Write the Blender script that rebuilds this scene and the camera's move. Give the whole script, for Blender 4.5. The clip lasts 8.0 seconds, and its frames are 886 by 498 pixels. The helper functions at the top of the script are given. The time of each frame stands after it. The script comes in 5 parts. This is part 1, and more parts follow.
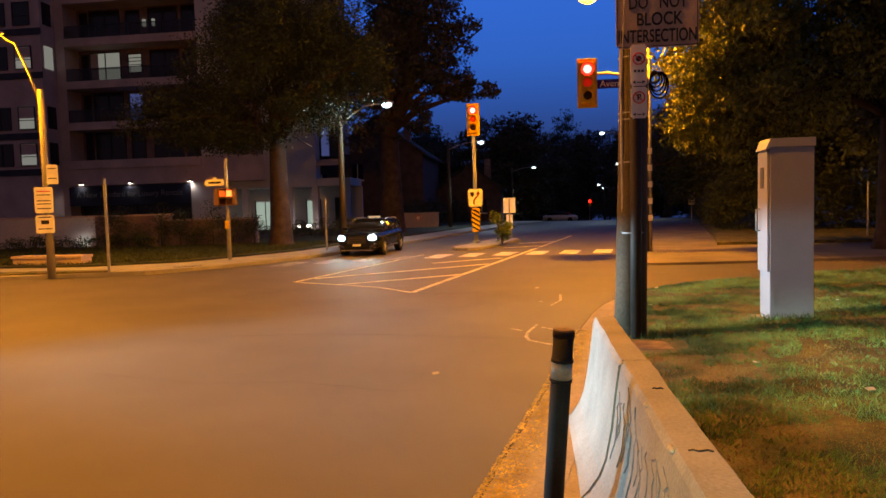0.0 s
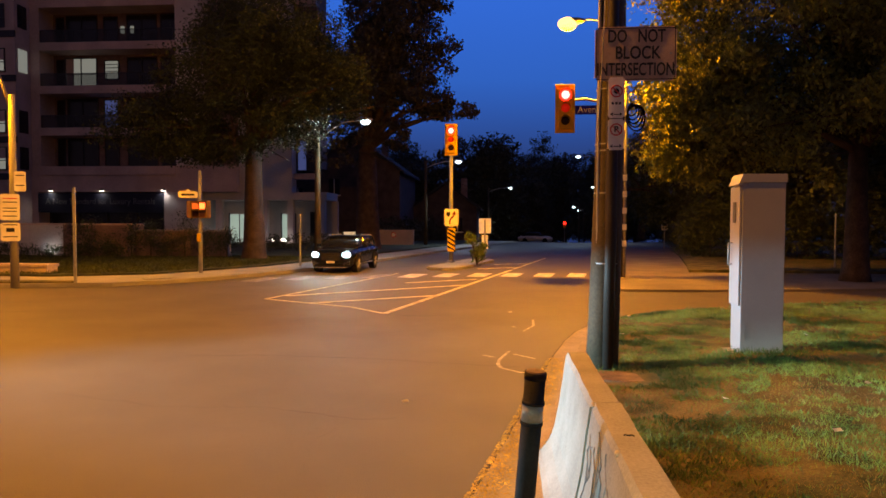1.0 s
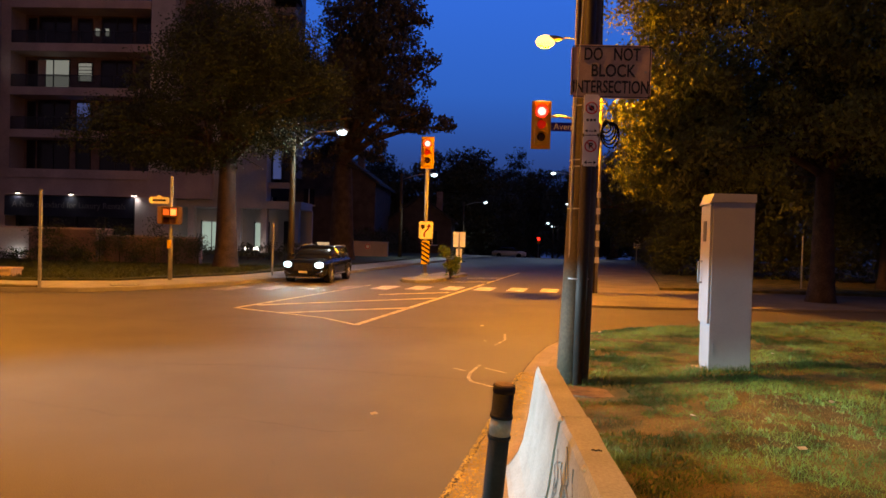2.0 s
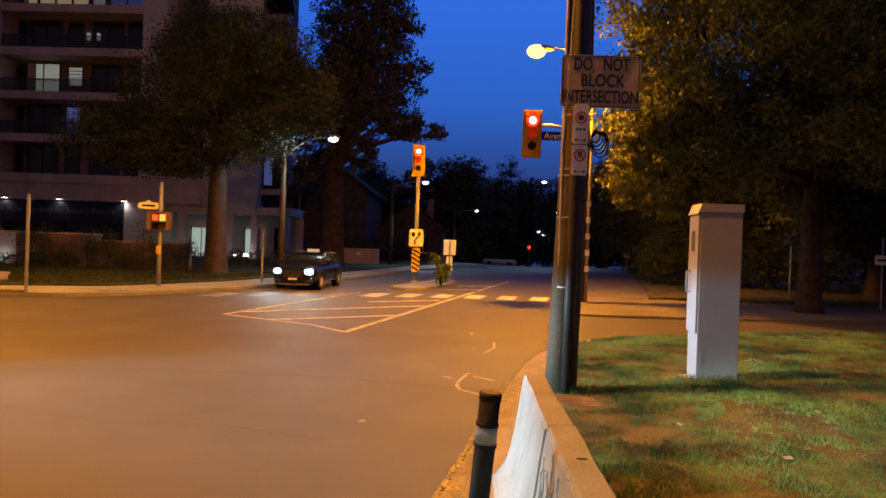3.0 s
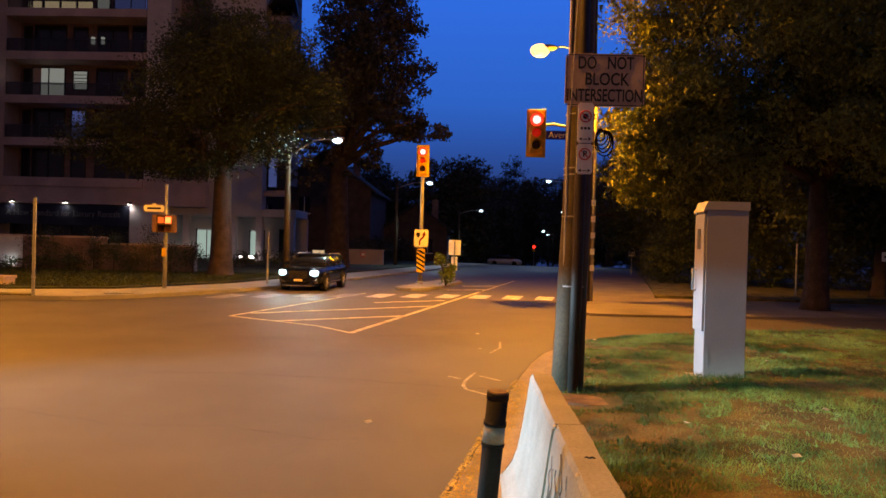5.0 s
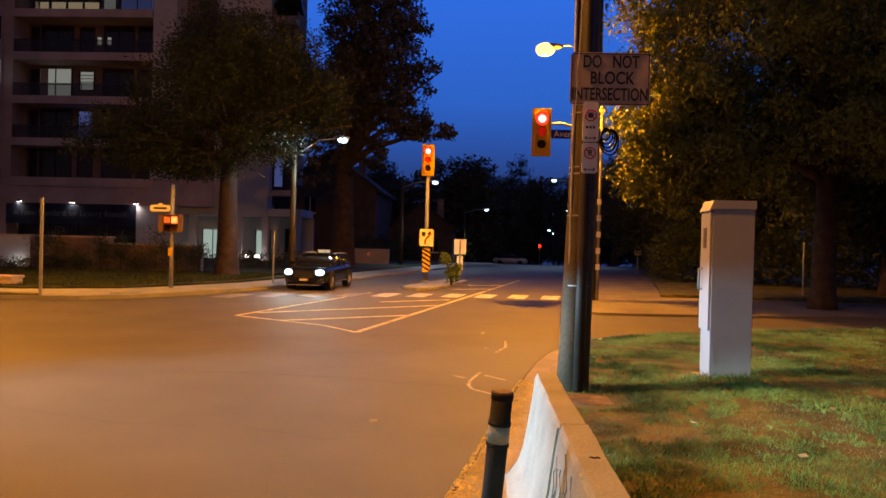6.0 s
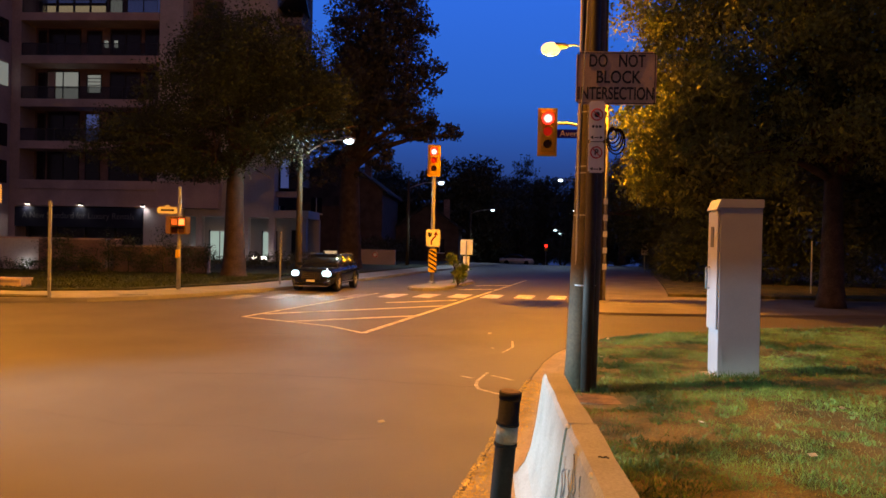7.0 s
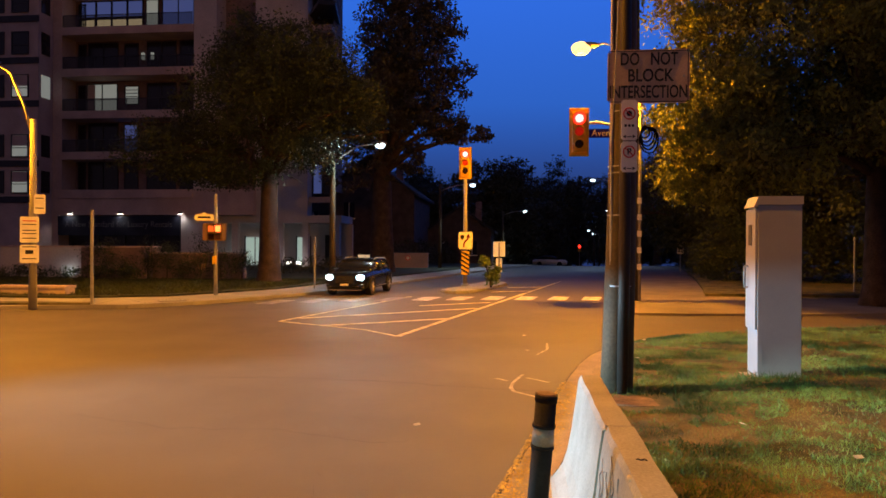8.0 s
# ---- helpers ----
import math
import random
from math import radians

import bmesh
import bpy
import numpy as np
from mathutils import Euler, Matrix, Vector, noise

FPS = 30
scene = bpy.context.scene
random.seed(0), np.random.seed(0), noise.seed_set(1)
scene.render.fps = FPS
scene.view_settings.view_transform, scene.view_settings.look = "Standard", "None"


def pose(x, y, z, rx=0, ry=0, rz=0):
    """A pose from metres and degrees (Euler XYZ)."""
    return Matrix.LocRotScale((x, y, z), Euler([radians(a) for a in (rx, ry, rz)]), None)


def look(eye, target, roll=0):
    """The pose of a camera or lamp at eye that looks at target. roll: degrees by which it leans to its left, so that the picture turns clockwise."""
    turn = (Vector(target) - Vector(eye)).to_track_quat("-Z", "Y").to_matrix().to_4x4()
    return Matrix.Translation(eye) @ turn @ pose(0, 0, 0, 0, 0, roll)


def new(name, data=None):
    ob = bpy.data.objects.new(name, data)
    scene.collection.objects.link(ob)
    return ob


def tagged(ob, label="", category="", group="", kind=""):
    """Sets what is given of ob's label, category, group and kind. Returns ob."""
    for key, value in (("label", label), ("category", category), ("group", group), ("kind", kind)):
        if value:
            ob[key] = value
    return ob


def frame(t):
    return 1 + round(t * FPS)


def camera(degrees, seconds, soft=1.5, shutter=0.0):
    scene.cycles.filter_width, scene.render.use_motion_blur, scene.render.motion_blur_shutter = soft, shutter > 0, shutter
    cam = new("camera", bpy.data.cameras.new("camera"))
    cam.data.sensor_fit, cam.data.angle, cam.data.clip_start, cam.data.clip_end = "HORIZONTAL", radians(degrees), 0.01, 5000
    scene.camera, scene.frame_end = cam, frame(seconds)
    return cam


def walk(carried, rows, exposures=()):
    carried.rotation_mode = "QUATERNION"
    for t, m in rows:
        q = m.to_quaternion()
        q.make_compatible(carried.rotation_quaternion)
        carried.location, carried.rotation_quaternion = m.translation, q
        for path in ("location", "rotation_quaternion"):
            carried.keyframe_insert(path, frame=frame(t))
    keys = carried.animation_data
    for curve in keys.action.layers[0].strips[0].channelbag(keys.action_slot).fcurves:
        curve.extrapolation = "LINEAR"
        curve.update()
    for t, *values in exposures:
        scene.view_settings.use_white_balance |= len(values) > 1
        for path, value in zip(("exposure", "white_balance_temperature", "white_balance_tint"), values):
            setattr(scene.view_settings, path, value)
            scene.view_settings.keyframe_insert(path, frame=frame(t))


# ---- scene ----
cam = camera(65.0, 8.0, 1.6)

PATH = [
    (0, (-0.022, -0.082, 1.609), (-0.268, 1.899, 1.486), -1.6),
    (0.5, (-0.019, -0.029, 1.612), (-0.225, 1.957, 1.502), -0.7),
    (1, (-0.019, -0.018, 1.696), (-0.193, 1.973, 1.621), 0.2),
    (1.5, (-0.014, 0.029, 1.687), (-0.139, 2.024, 1.635), 1.1),
    (2, (-0.007, 0.011, 1.682), (-0.108, 2.008, 1.646), 1.6),
    (3.5, (0.012, 0.01, 1.681), (-0.059, 2.009, 1.676), 2.1),
    (4, (0.007, 0.017, 1.681), (-0.071, 2.015, 1.68), 2.0),
    (4.5, (0.001, 0.007, 1.678), (-0.081, 2.005, 1.671), 1.7),
    (6, (0.008, 0.01, 1.681), (-0.097, 2.007, 1.666), 1.5),
    (6.5, (0.01, 0.019, 1.678), (-0.102, 2.016, 1.663), 1.4),
    (7, (0.004, 0.008, 1.679), (-0.119, 2.004, 1.665), 1.2),
    (7.5, (0.006, 0.0, 1.682), (-0.168, 1.992, 1.668), 0.8),
    (8, (0.001, -0.003, 1.682), (-0.215, 1.985, 1.674), 0.3),
]
walk(cam, [(t, look(eye, target, roll)) for t, eye, target, roll in PATH], exposures=[(0, 0.0, 7150, 13), (2.1, 0.0, 7150, 13), (3.3, 0.0, 6800, 13), (8, 0.0, 6800, 13)])

# ---- sky and lamps ----
world = bpy.data.worlds.new("dusk_sky")
scene.world = world
world.use_nodes = True
wn, wl = world.node_tree.nodes, world.node_tree.links
wn.clear()
w_out = wn.new("ShaderNodeOutputWorld")
w_bg = wn.new("ShaderNodeBackground")
w_co = wn.new("ShaderNodeTexCoord")
w_sep = wn.new("ShaderNodeSeparateXYZ")
w_ramp = wn.new("ShaderNodeValToRGB")
wl.new(w_co.outputs["Generated"], w_sep.inputs[0])
wl.new(w_sep.outputs["Z"], w_ramp.inputs[0])
w_side = wn.new("ShaderNodeMapRange")  # the afterglow lies ahead, the sky behind is darker
w_side.interpolation_type = "SMOOTHSTEP"
for k, v in (("From Min", -0.7), ("From Max", 0.75), ("To Min", 0.6), ("To Max", 1.0)):
    w_side.inputs[k].default_value = v
wl.new(w_sep.outputs["Y"], w_side.inputs["Value"])
wl.new(w_side.outputs[0], w_bg.inputs[1])
w_city = wn.new("ShaderNodeMixRGB")  # city glow added in the unseen sky behind, to lift fronts facing it
w_city.inputs[2].default_value = (0.145, 0.105, 0.130, 1)
w_back = wn.new("ShaderNodeMapRange")
w_back.interpolation_type = "SMOOTHSTEP"
for k, v in (("From Min", 0.25), ("From Max", -0.6), ("To Min", 0.0), ("To Max", 0.85)):
    w_back.inputs[k].default_value = v
wl.new(w_sep.outputs["Y"], w_back.inputs["Value"])
wl.new(w_back.outputs[0], w_city.inputs[0])
wl.new(w_ramp.outputs[0], w_city.inputs[1])
wl.new(w_city.outputs[0], w_bg.inputs[0])
wl.new(w_bg.outputs[0], w_out.inputs[0])
stops = [(0.0, (0.016, 0.034, 0.135)), (0.10, (0.020, 0.056, 0.24)), (0.20, (0.022, 0.122, 0.57)), (0.36, (0.025, 0.155, 0.80)), (0.62, (0.012, 0.052, 0.26)), (1.0, (0.014, 0.024, 0.085))]
ramp = w_ramp.color_ramp
while len(ramp.elements) < len(stops):
    ramp.elements.new(0.5)
for el, (p, c) in zip(ramp.elements, stops):
    el.position, el.color = p, (*c, 1)

SODIUM = (1.0, 0.375, 0.008)
LED = (0.62, 0.86, 1.0)


def lamp(name, eye, target, watts, color, size=0.3, angle=160, blend=0.6):
    """A spot that stands in for the bowl of a street lamp, shining downwards from just under it."""
    data = bpy.data.lights.new(name, "SPOT")
    data.energy, data.color, data.shadow_soft_size = watts, color, size
    data.spot_size, data.spot_blend = radians(angle), blend
    ob = new(name, data)
    ob.matrix_world = look(eye, target)
    return ob


def bowl(name, at, watts, color, size=0.18):
    """The light of a glass bowl, which leaves it on all sides."""
    data = bpy.data.lights.new(name, "POINT")
    data.energy, data.color, data.shadow_soft_size = watts, color, size
    ob = new(name, data)
    ob.location = at
    return ob


for at, watts, up, angle in (((-13.3, 16.2, 5.75), 2700, 0.36, 156), ((1.87, 21.70, 7.36), 8400, 0.3, 168), ((-5.2, 6.88, 11.0), 11200, 0.02, 138)):  # the last one is a fill added over the road, out of view
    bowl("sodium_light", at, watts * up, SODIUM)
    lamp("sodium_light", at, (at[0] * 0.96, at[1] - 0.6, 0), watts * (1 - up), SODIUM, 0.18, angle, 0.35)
lamp("led_light", (-6.0, 28.9, 5.9), (-6.4, 26.5, 0), 950, LED, 0.2, 172, 0.3)
lamp("led_light", (-3.2, 47.9, 5.55), (-2.6, 47.0, 0), 900, LED, 0.2, 118)
lamp("led_light", (0.8, 75, 5.2), (1.2, 74, 0), 1200, LED, 0.2, 118)
lamp("led_light", (6.1, 60, 7.1), (5.0, 59, 0), 1000, LED, 0.2, 118)
# headlamps of traffic waiting out of view in the side street
for dy in (0.0, 1.2):
    beam = lamp("beam_light", (-13.5, 6.2 + dy, 0.72), (2.6, 7.6 + 0.4 * dy, 0.3), 14000, (0.40, 0.76, 1.0), 0.06, 44, 0.6)
    beam.scale = (1, 0.2, 1)  # flat, as a dipped beam is
# unseen pair added behind the viewpoint to brighten the near grass
for dx in (0.0, 0.9):
    beam = lamp("beam_light", (-1.9 + dx, -4.2, 1.75), (4.6, 4.8, 0.0), 2500, (0.58, 0.96, 0.80), 0.08, 50, 1.0)
    beam.scale = (1, 0.2, 1)

# ---- materials ----


def mat(name, color, rough=0.8, metal=0.0, var=0.25, scale=2.0, fine=45.0, bump=0.15, tint=None, stain=0.5, spec=0.3):
    """Two scales of noise vary a base colour; the fine one also gives relief."""
    m = bpy.data.materials.new(name)
    m.use_nodes = True
    n, l = m.node_tree.nodes, m.node_tree.links
    bsdf = n["Principled BSDF"]
    co = n.new("ShaderNodeTexCoord")
    big, small = n.new("ShaderNodeTexNoise"), n.new("ShaderNodeTexNoise")
    big.inputs["Scale"].default_value, big.inputs["Detail"].default_value = scale, 5
    small.inputs["Scale"].default_value, small.inputs["Detail"].default_value = fine, 3
    for t in (big, small):
        l.new(co.outputs["Object"], t.inputs["Vector"])
    lo = tint or tuple(c * (1 - var) for c in color)
    hi = tuple(min(1, c * (1 + var)) for c in color)
    r = n.new("ShaderNodeValToRGB")
    r.color_ramp.elements[0].position, r.color_ramp.elements[0].color = 0.5 - stain * 0.4, (*lo, 1)
    r.color_ramp.elements[1].position, r.color_ramp.elements[1].color = 0.5 + stain * 0.4, (*hi, 1)
    l.new(big.outputs["Fac"], r.inputs[0])
    mix = n.new("ShaderNodeMixRGB")
    mix.blend_type, mix.inputs[0].default_value = "OVERLAY", min(1, var * 1.6)
    l.new(r.outputs[0], mix.inputs[1])
    l.new(small.outputs["Fac"], mix.inputs[2])
    l.new(mix.outputs[0], bsdf.inputs["Base Color"])
    bsdf.inputs["Roughness"].default_value, bsdf.inputs["Metallic"].default_value = rough, metal
    bsdf.inputs["Specular IOR Level"].default_value = spec
    if bump:
        b = n.new("ShaderNodeBump")
        b.inputs["Strength"].default_value, b.inputs["Distance"].default_value = bump, 0.01
        l.new(small.outputs["Fac"], b.inputs["Height"])
        l.new(b.outputs[0], bsdf.inputs["Normal"])
    return m


def glow(name, color, strength):
    m = bpy.data.materials.new(name)
    m.use_nodes = True
    b = m.node_tree.nodes["Principled BSDF"]
    b.inputs["Base Color"].default_value = (*[c * 0.5 for c in color], 1)
    b.inputs["Emission Color"].default_value = (*color, 1)
    b.inputs["Emission Strength"].default_value = strength
    return m


def glass(name, color, rough=0.05):
    m = mat(name, color, rough, 0, 0.1, 0.6, 3, 0, spec=0.35)
    return m


M = {}
M["soil"] = mat("soil", (0.05, 0.04, 0.028), 0.95, var=0.4, bump=0.6, fine=25)
M["asphalt"] = mat("asphalt", (0.092, 0.079, 0.060), 0.66, var=0.15, scale=0.7, fine=85, bump=0.6, spec=0.3, stain=0.5)
# darker than concrete: the street tree's shade is put into the colour
M["path"] = mat("path", (0.15, 0.13, 0.115), 0.9, var=0.3, scale=0.8, fine=60, bump=0.3)
M["concrete"] = mat("concrete", (0.25, 0.235, 0.22), 0.9, var=0.2, scale=1.2, fine=60, bump=0.3)
M["pad"] = mat("pad", (0.16, 0.11, 0.07), 0.95, var=0.35, scale=6, fine=40, bump=0.4)
M["kerb_concrete"] = mat("kerb_concrete", (0.30, 0.25, 0.18), 0.9, var=0.22, scale=2.5, fine=50, bump=0.4)
M["barrier_concrete"] = mat("barrier_concrete", (0.235, 0.225, 0.205), 0.88, var=0.22, scale=3.5, fine=70, bump=0.35, stain=0.7)
# darker copy of the grass for the corner lawn, its shade in the colour
M["shaded_turf_blade"] = mat("shaded_turf_blade", (0.035, 0.045, 0.014), 0.9, var=0.4, scale=1.5, fine=9, bump=0)
M["turf"] = mat("turf", (0.085, 0.070, 0.030), 0.95, var=0.6, scale=2.2, fine=55, bump=0.9, tint=(0.028, 0.036, 0.010), stain=0.35)
M["grass"] = mat("grass", (0.13, 0.215, 0.055), 0.8, var=0.35, scale=1.1, fine=9, bump=0, tint=(0.03, 0.075, 0.018), stain=0.3)
M["paint_yellow"] = mat("paint_yellow", (0.52, 0.46, 0.26), 0.75, var=0.4, scale=4, fine=60, bump=0.3)
M["paint_faint"] = mat("paint_faint", (0.22, 0.21, 0.20), 0.75, var=0.5, scale=3, fine=60, bump=0.3)
M["paint_white"] = mat("paint_white", (0.5, 0.48, 0.44), 0.75, var=0.4, scale=4, fine=60, bump=0.3)
M["pole_wood"] = mat("pole_wood", (0.060, 0.046, 0.026), 0.75, var=0.35, scale=1.4, fine=30, bump=0.25)
M["galvanised"] = mat("galvanised", (0.30, 0.30, 0.31), 0.6, 0.5, var=0.2, scale=5, fine=60, bump=0.1)
M["black_plastic"] = mat("black_plastic", (0.011, 0.010, 0.009), 0.85, var=0.4, scale=6, fine=80, bump=0.15)
M["conduit_plastic"] = mat("conduit_plastic", (0.06, 0.055, 0.055), 0.6, var=0.3, scale=3, fine=50, bump=0.15)
M["reflective"] = mat("reflective", (0.30, 0.28, 0.22), 0.45, 0.2, var=0.2, scale=12, fine=90, bump=0.1)
M["cabinet_paint"] = mat("cabinet_paint", (0.335, 0.325, 0.345), 0.45, 0.2, var=0.1, scale=1.5, fine=120, bump=0.06)
M["sign_white"] = mat("sign_white", (0.80, 0.76, 0.70), 0.5, 0.1, var=0.14, scale=4, fine=60, bump=0.05)
# dimmer, warmer copy of sign_white; weak lamp light is put into the colour
M["sign_dim_warm"] = mat("sign_dim_warm", (0.42, 0.31, 0.25), 0.6, 0.1, var=0.18, scale=5, fine=60, bump=0.05)
M["sign_black"] = mat("sign_black", (0.02, 0.02, 0.02), 0.6, var=0.2, bump=0)
M["scrawl_ink"] = mat("scrawl_ink", (0.155, 0.14, 0.145), 0.8, var=0.4, scale=9, bump=0)
M["guard_brown"] = mat("guard_brown", (0.026, 0.020, 0.016), 0.55, var=0.3, scale=2, fine=40, bump=0.12)
# darker copy of turf; the corner lawn's shade is put into its colour
M["shaded_turf"] = mat("shaded_turf", (0.030, 0.032, 0.014), 0.95, var=0.5, scale=1.5, fine=24, bump=0.8)
M["dry_grass"] = mat("dry_grass", (0.17, 0.125, 0.05), 0.85, var=0.4, scale=1.2, fine=9, bump=0)
M["sign_maroon"] = mat("sign_maroon", (0.16, 0.012, 0.012), 0.55, var=0.2, bump=0)
M["sign_red"] = mat("sign_red", (0.55, 0.03, 0.03), 0.55, var=0.2, bump=0)
M["sign_blue"] = mat("sign_blue", (0.03, 0.025, 0.30), 0.9, var=0.15, bump=0, spec=0.02)
M["sign_yellow"] = mat("sign_yellow", (0.70, 0.42, 0.04), 0.5, var=0.15, bump=0.05)
M["signal_yellow"] = mat("signal_yellow", (0.55, 0.33, 0.015), 0.5, var=0.12, bump=0.05)
M["lens_dark"] = mat("lens_dark", (0.035, 0.014, 0.01), 0.25, var=0.3, bump=0)
M["precast"] = mat("precast", (0.43, 0.33, 0.31), 0.85, var=0.18, scale=0.6, fine=12, bump=0.2)
M["precast_light"] = mat("precast_light", (0.44, 0.41, 0.42), 0.85, var=0.15, scale=0.6, fine=12, bump=0.2)
M["dark_brick"] = mat("dark_brick", (0.20, 0.135, 0.13), 0.9, var=0.3, scale=1.5, fine=14, bump=0.3)
# darker copy of dark_brick; the dark on the houses is put into its colour
M["shaded_brick"] = mat("shaded_brick", (0.085, 0.062, 0.058), 0.9, var=0.3, scale=1.5, fine=14, bump=0.3)
M["leaf_young"] = mat("leaf_young", (0.10, 0.14, 0.03), 0.6, var=0.35, scale=2, fine=9, bump=0)
M["window_glass"] = glass("window_glass", (0.020, 0.017, 0.021), 0.12)
M["frame_dark"] = mat("frame_dark", (0.035, 0.033, 0.04), 0.5, 0.3, var=0.2, bump=0)
M["balustrade_glass"] = glass("balustrade_glass", (0.024, 0.02, 0.024), 0.2)
_b = M["balustrade_glass"].node_tree.nodes["Principled BSDF"]
_b.inputs["Alpha"].default_value = 0.4
M["banner"] = mat("banner", (0.012, 0.014, 0.03), 0.7, var=0.3, scale=0.8, fine=20, bump=0.05)
M["signal_dark"] = mat("signal_dark", (0.13, 0.07, 0.012), 0.55, var=0.2, bump=0)
M["letter"] = mat("letter", (0.13, 0.13, 0.14), 0.7, var=0.1, bump=0)
M["bark"] = mat("bark", (0.052, 0.034, 0.026), 0.95, var=0.45, scale=3, fine=22, bump=0.9)
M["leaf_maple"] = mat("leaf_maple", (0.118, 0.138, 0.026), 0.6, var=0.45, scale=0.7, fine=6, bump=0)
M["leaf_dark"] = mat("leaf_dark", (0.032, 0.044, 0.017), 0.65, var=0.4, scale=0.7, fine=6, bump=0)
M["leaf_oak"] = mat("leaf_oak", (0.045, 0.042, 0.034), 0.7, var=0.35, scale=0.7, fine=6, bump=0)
M["leaf_far"] = mat("leaf_far", (0.05, 0.052, 0.035), 0.8, var=0.3, scale=0.4, fine=4, bump=0)
M["tar"] = mat("tar", (0.026, 0.020, 0.016), 0.7, var=0.4, bump=0.2)
M["chalk"] = mat("chalk", (0.34, 0.31, 0.27), 0.9, var=0.4, scale=8, bump=0.2)
M["car_paint"] = mat("car_paint", (0.010, 0.013, 0.022), 0.16, 0.3, var=0.15, bump=0, spec=0.6)
M["car_glass"] = glass("car_glass", (0.01, 0.011, 0.014), 0.18)
M["rubber"] = mat("rubber", (0.012, 0.012, 0.012), 0.85, var=0.3, bump=0.2)
M["chrome"] = mat("chrome", (0.5, 0.5, 0.52), 0.2, 0.9, var=0.1, bump=0)
M["roof_tile"] = mat("roof_tile", (0.05, 0.045, 0.045), 0.9, var=0.35, scale=2, fine=16, bump=0.4)
M["copper_dark"] = mat("cable_sheath", (0.01, 0.009, 0.009), 0.95, var=0.3, bump=0, spec=0.1)
M["dry_leaf"] = mat("dry_leaf", (0.46, 0.32, 0.07), 0.8, var=0.5, scale=6, fine=30, bump=0)
M["paper"] = mat("paper", (0.45, 0.42, 0.36), 0.8, var=0.1, bump=0)
M["glow_sodium"] = glow("glow_sodium", (1.0, 0.54, 0.17), 3.0)
M["glow_led"] = glow("glow_led", (0.66, 0.90, 1.0), 4)
M["glow_red"] = glow("glow_red", (1.0, 0.02, 0.012), 5)
M["glow_red_core"] = glow("glow_red_core", (1.0, 0.42, 0.36), 3)
# emission stands in for the red light reflected in the amber lens
M["glow_red_reflection"] = glow("glow_red_reflection", (0.6, 0.012, 0.004), 0.5)
M["glow_hand"] = glow("glow_hand", (1.0, 0.13, 0.03), 5)
M["glow_hand_side"] = glow("glow_hand_side", (0.9, 0.16, 0.02), 0.9)
M["glow_headlamp"] = glow("glow_headlamp", (0.58, 0.86, 1.0), 6)
M["glow_room"] = glow("glow_room", (0.74, 0.82, 0.74), 0.22)
M["glow_room_warm"] = glow("glow_room_warm", (0.9, 0.72, 0.42), 0.5)
# the panes' dusk-blue look is put in as emission
M["glow_pane_blue"] = glow("glow_pane_blue", (0.12, 0.17, 0.50), 0.32)
M["glow_lobby"] = glow("glow_lobby", (0.60, 0.82, 0.74), 0.42)
M["glow_downlight"] = glow("glow_downlight", (1.0, 0.95, 0.86), 9)
M["glow_taxi"] = glow("glow_roof_sign", (1.0, 0.70, 0.40), 0.6)

# ---- mesh helpers ----


def box(bm, x0, x1, y0, y1, z0, z1, bevel=0.0):
    r = bmesh.ops.create_cube(bm, size=1)
    for v in r["verts"]:
        v.co = Vector(((x0 + x1) / 2 + v.co.x * (x1 - x0), (y0 + y1) / 2 + v.co.y * (y1 - y0), (z0 + z1) / 2 + v.co.z * (z1 - z0)))
    if bevel:
        es = list({e for v in r["verts"] for e in v.link_edges})
        bmesh.ops.bevel(bm, geom=es, offset=bevel, segments=2, affect="EDGES", profile=0.6)
    return bm


def cyl(bm, p0, p1, r0, r1=None, n=14):
    r1 = r0 if r1 is None else r1
    p0, p1 = Vector(p0), Vector(p1)
    d = p1 - p0
    q = Vector((0, 0, 1)).rotation_difference(d.normalized()).to_matrix().to_4x4()
    m = Matrix.Translation((p0 + p1) / 2) @ q
    bmesh.ops.create_cone(bm, cap_ends=True, segments=n, radius1=max(r0, 1e-4), radius2=max(r1, 1e-4), depth=d.length, matrix=m)
    return bm


def tube(bm, pts, r, n=8, r1=None):
    """A round bar along points, tapering from r to r1."""
    pts = [Vector(p) for p in pts]
    r1 = r if r1 is None else r1
    rings = []
    for i, p in enumerate(pts):
        d = (pts[min(i + 1, len(pts) - 1)] - pts[max(i - 1, 0)]).normalized()
        side = d.orthogonal().normalized() if i == 0 else (side - d * side.dot(d)).normalized()
        up = d.cross(side)
        k = r + (r1 - r) * i / (len(pts) - 1)
        rings.append([bm.verts.new(p + (side * math.cos(a) + up * math.sin(a)) * k) for a in (2 * math.pi * j / n for j in range(n))])
    for a, b in zip(rings, rings[1:]):
        for j in range(n):
            bm.faces.new((a[j], a[(j + 1) % n], b[(j + 1) % n], b[j]))
    bm.faces.new(rings[0][::-1])
    bm.faces.new(rings[-1])
    return bm


def prism(bm, pts, z0, z1):
    lo = [bm.verts.new((x, y, z0)) for x, y in pts]
    hi = [bm.verts.new((x, y, z1)) for x, y in pts]
    bm.faces.new(lo[::-1])
    bm.faces.new(hi)
    for i in range(len(pts)):
        j = (i + 1) % len(pts)
        bm.faces.new((lo[i], lo[j], hi[j], hi[i]))
    return bm


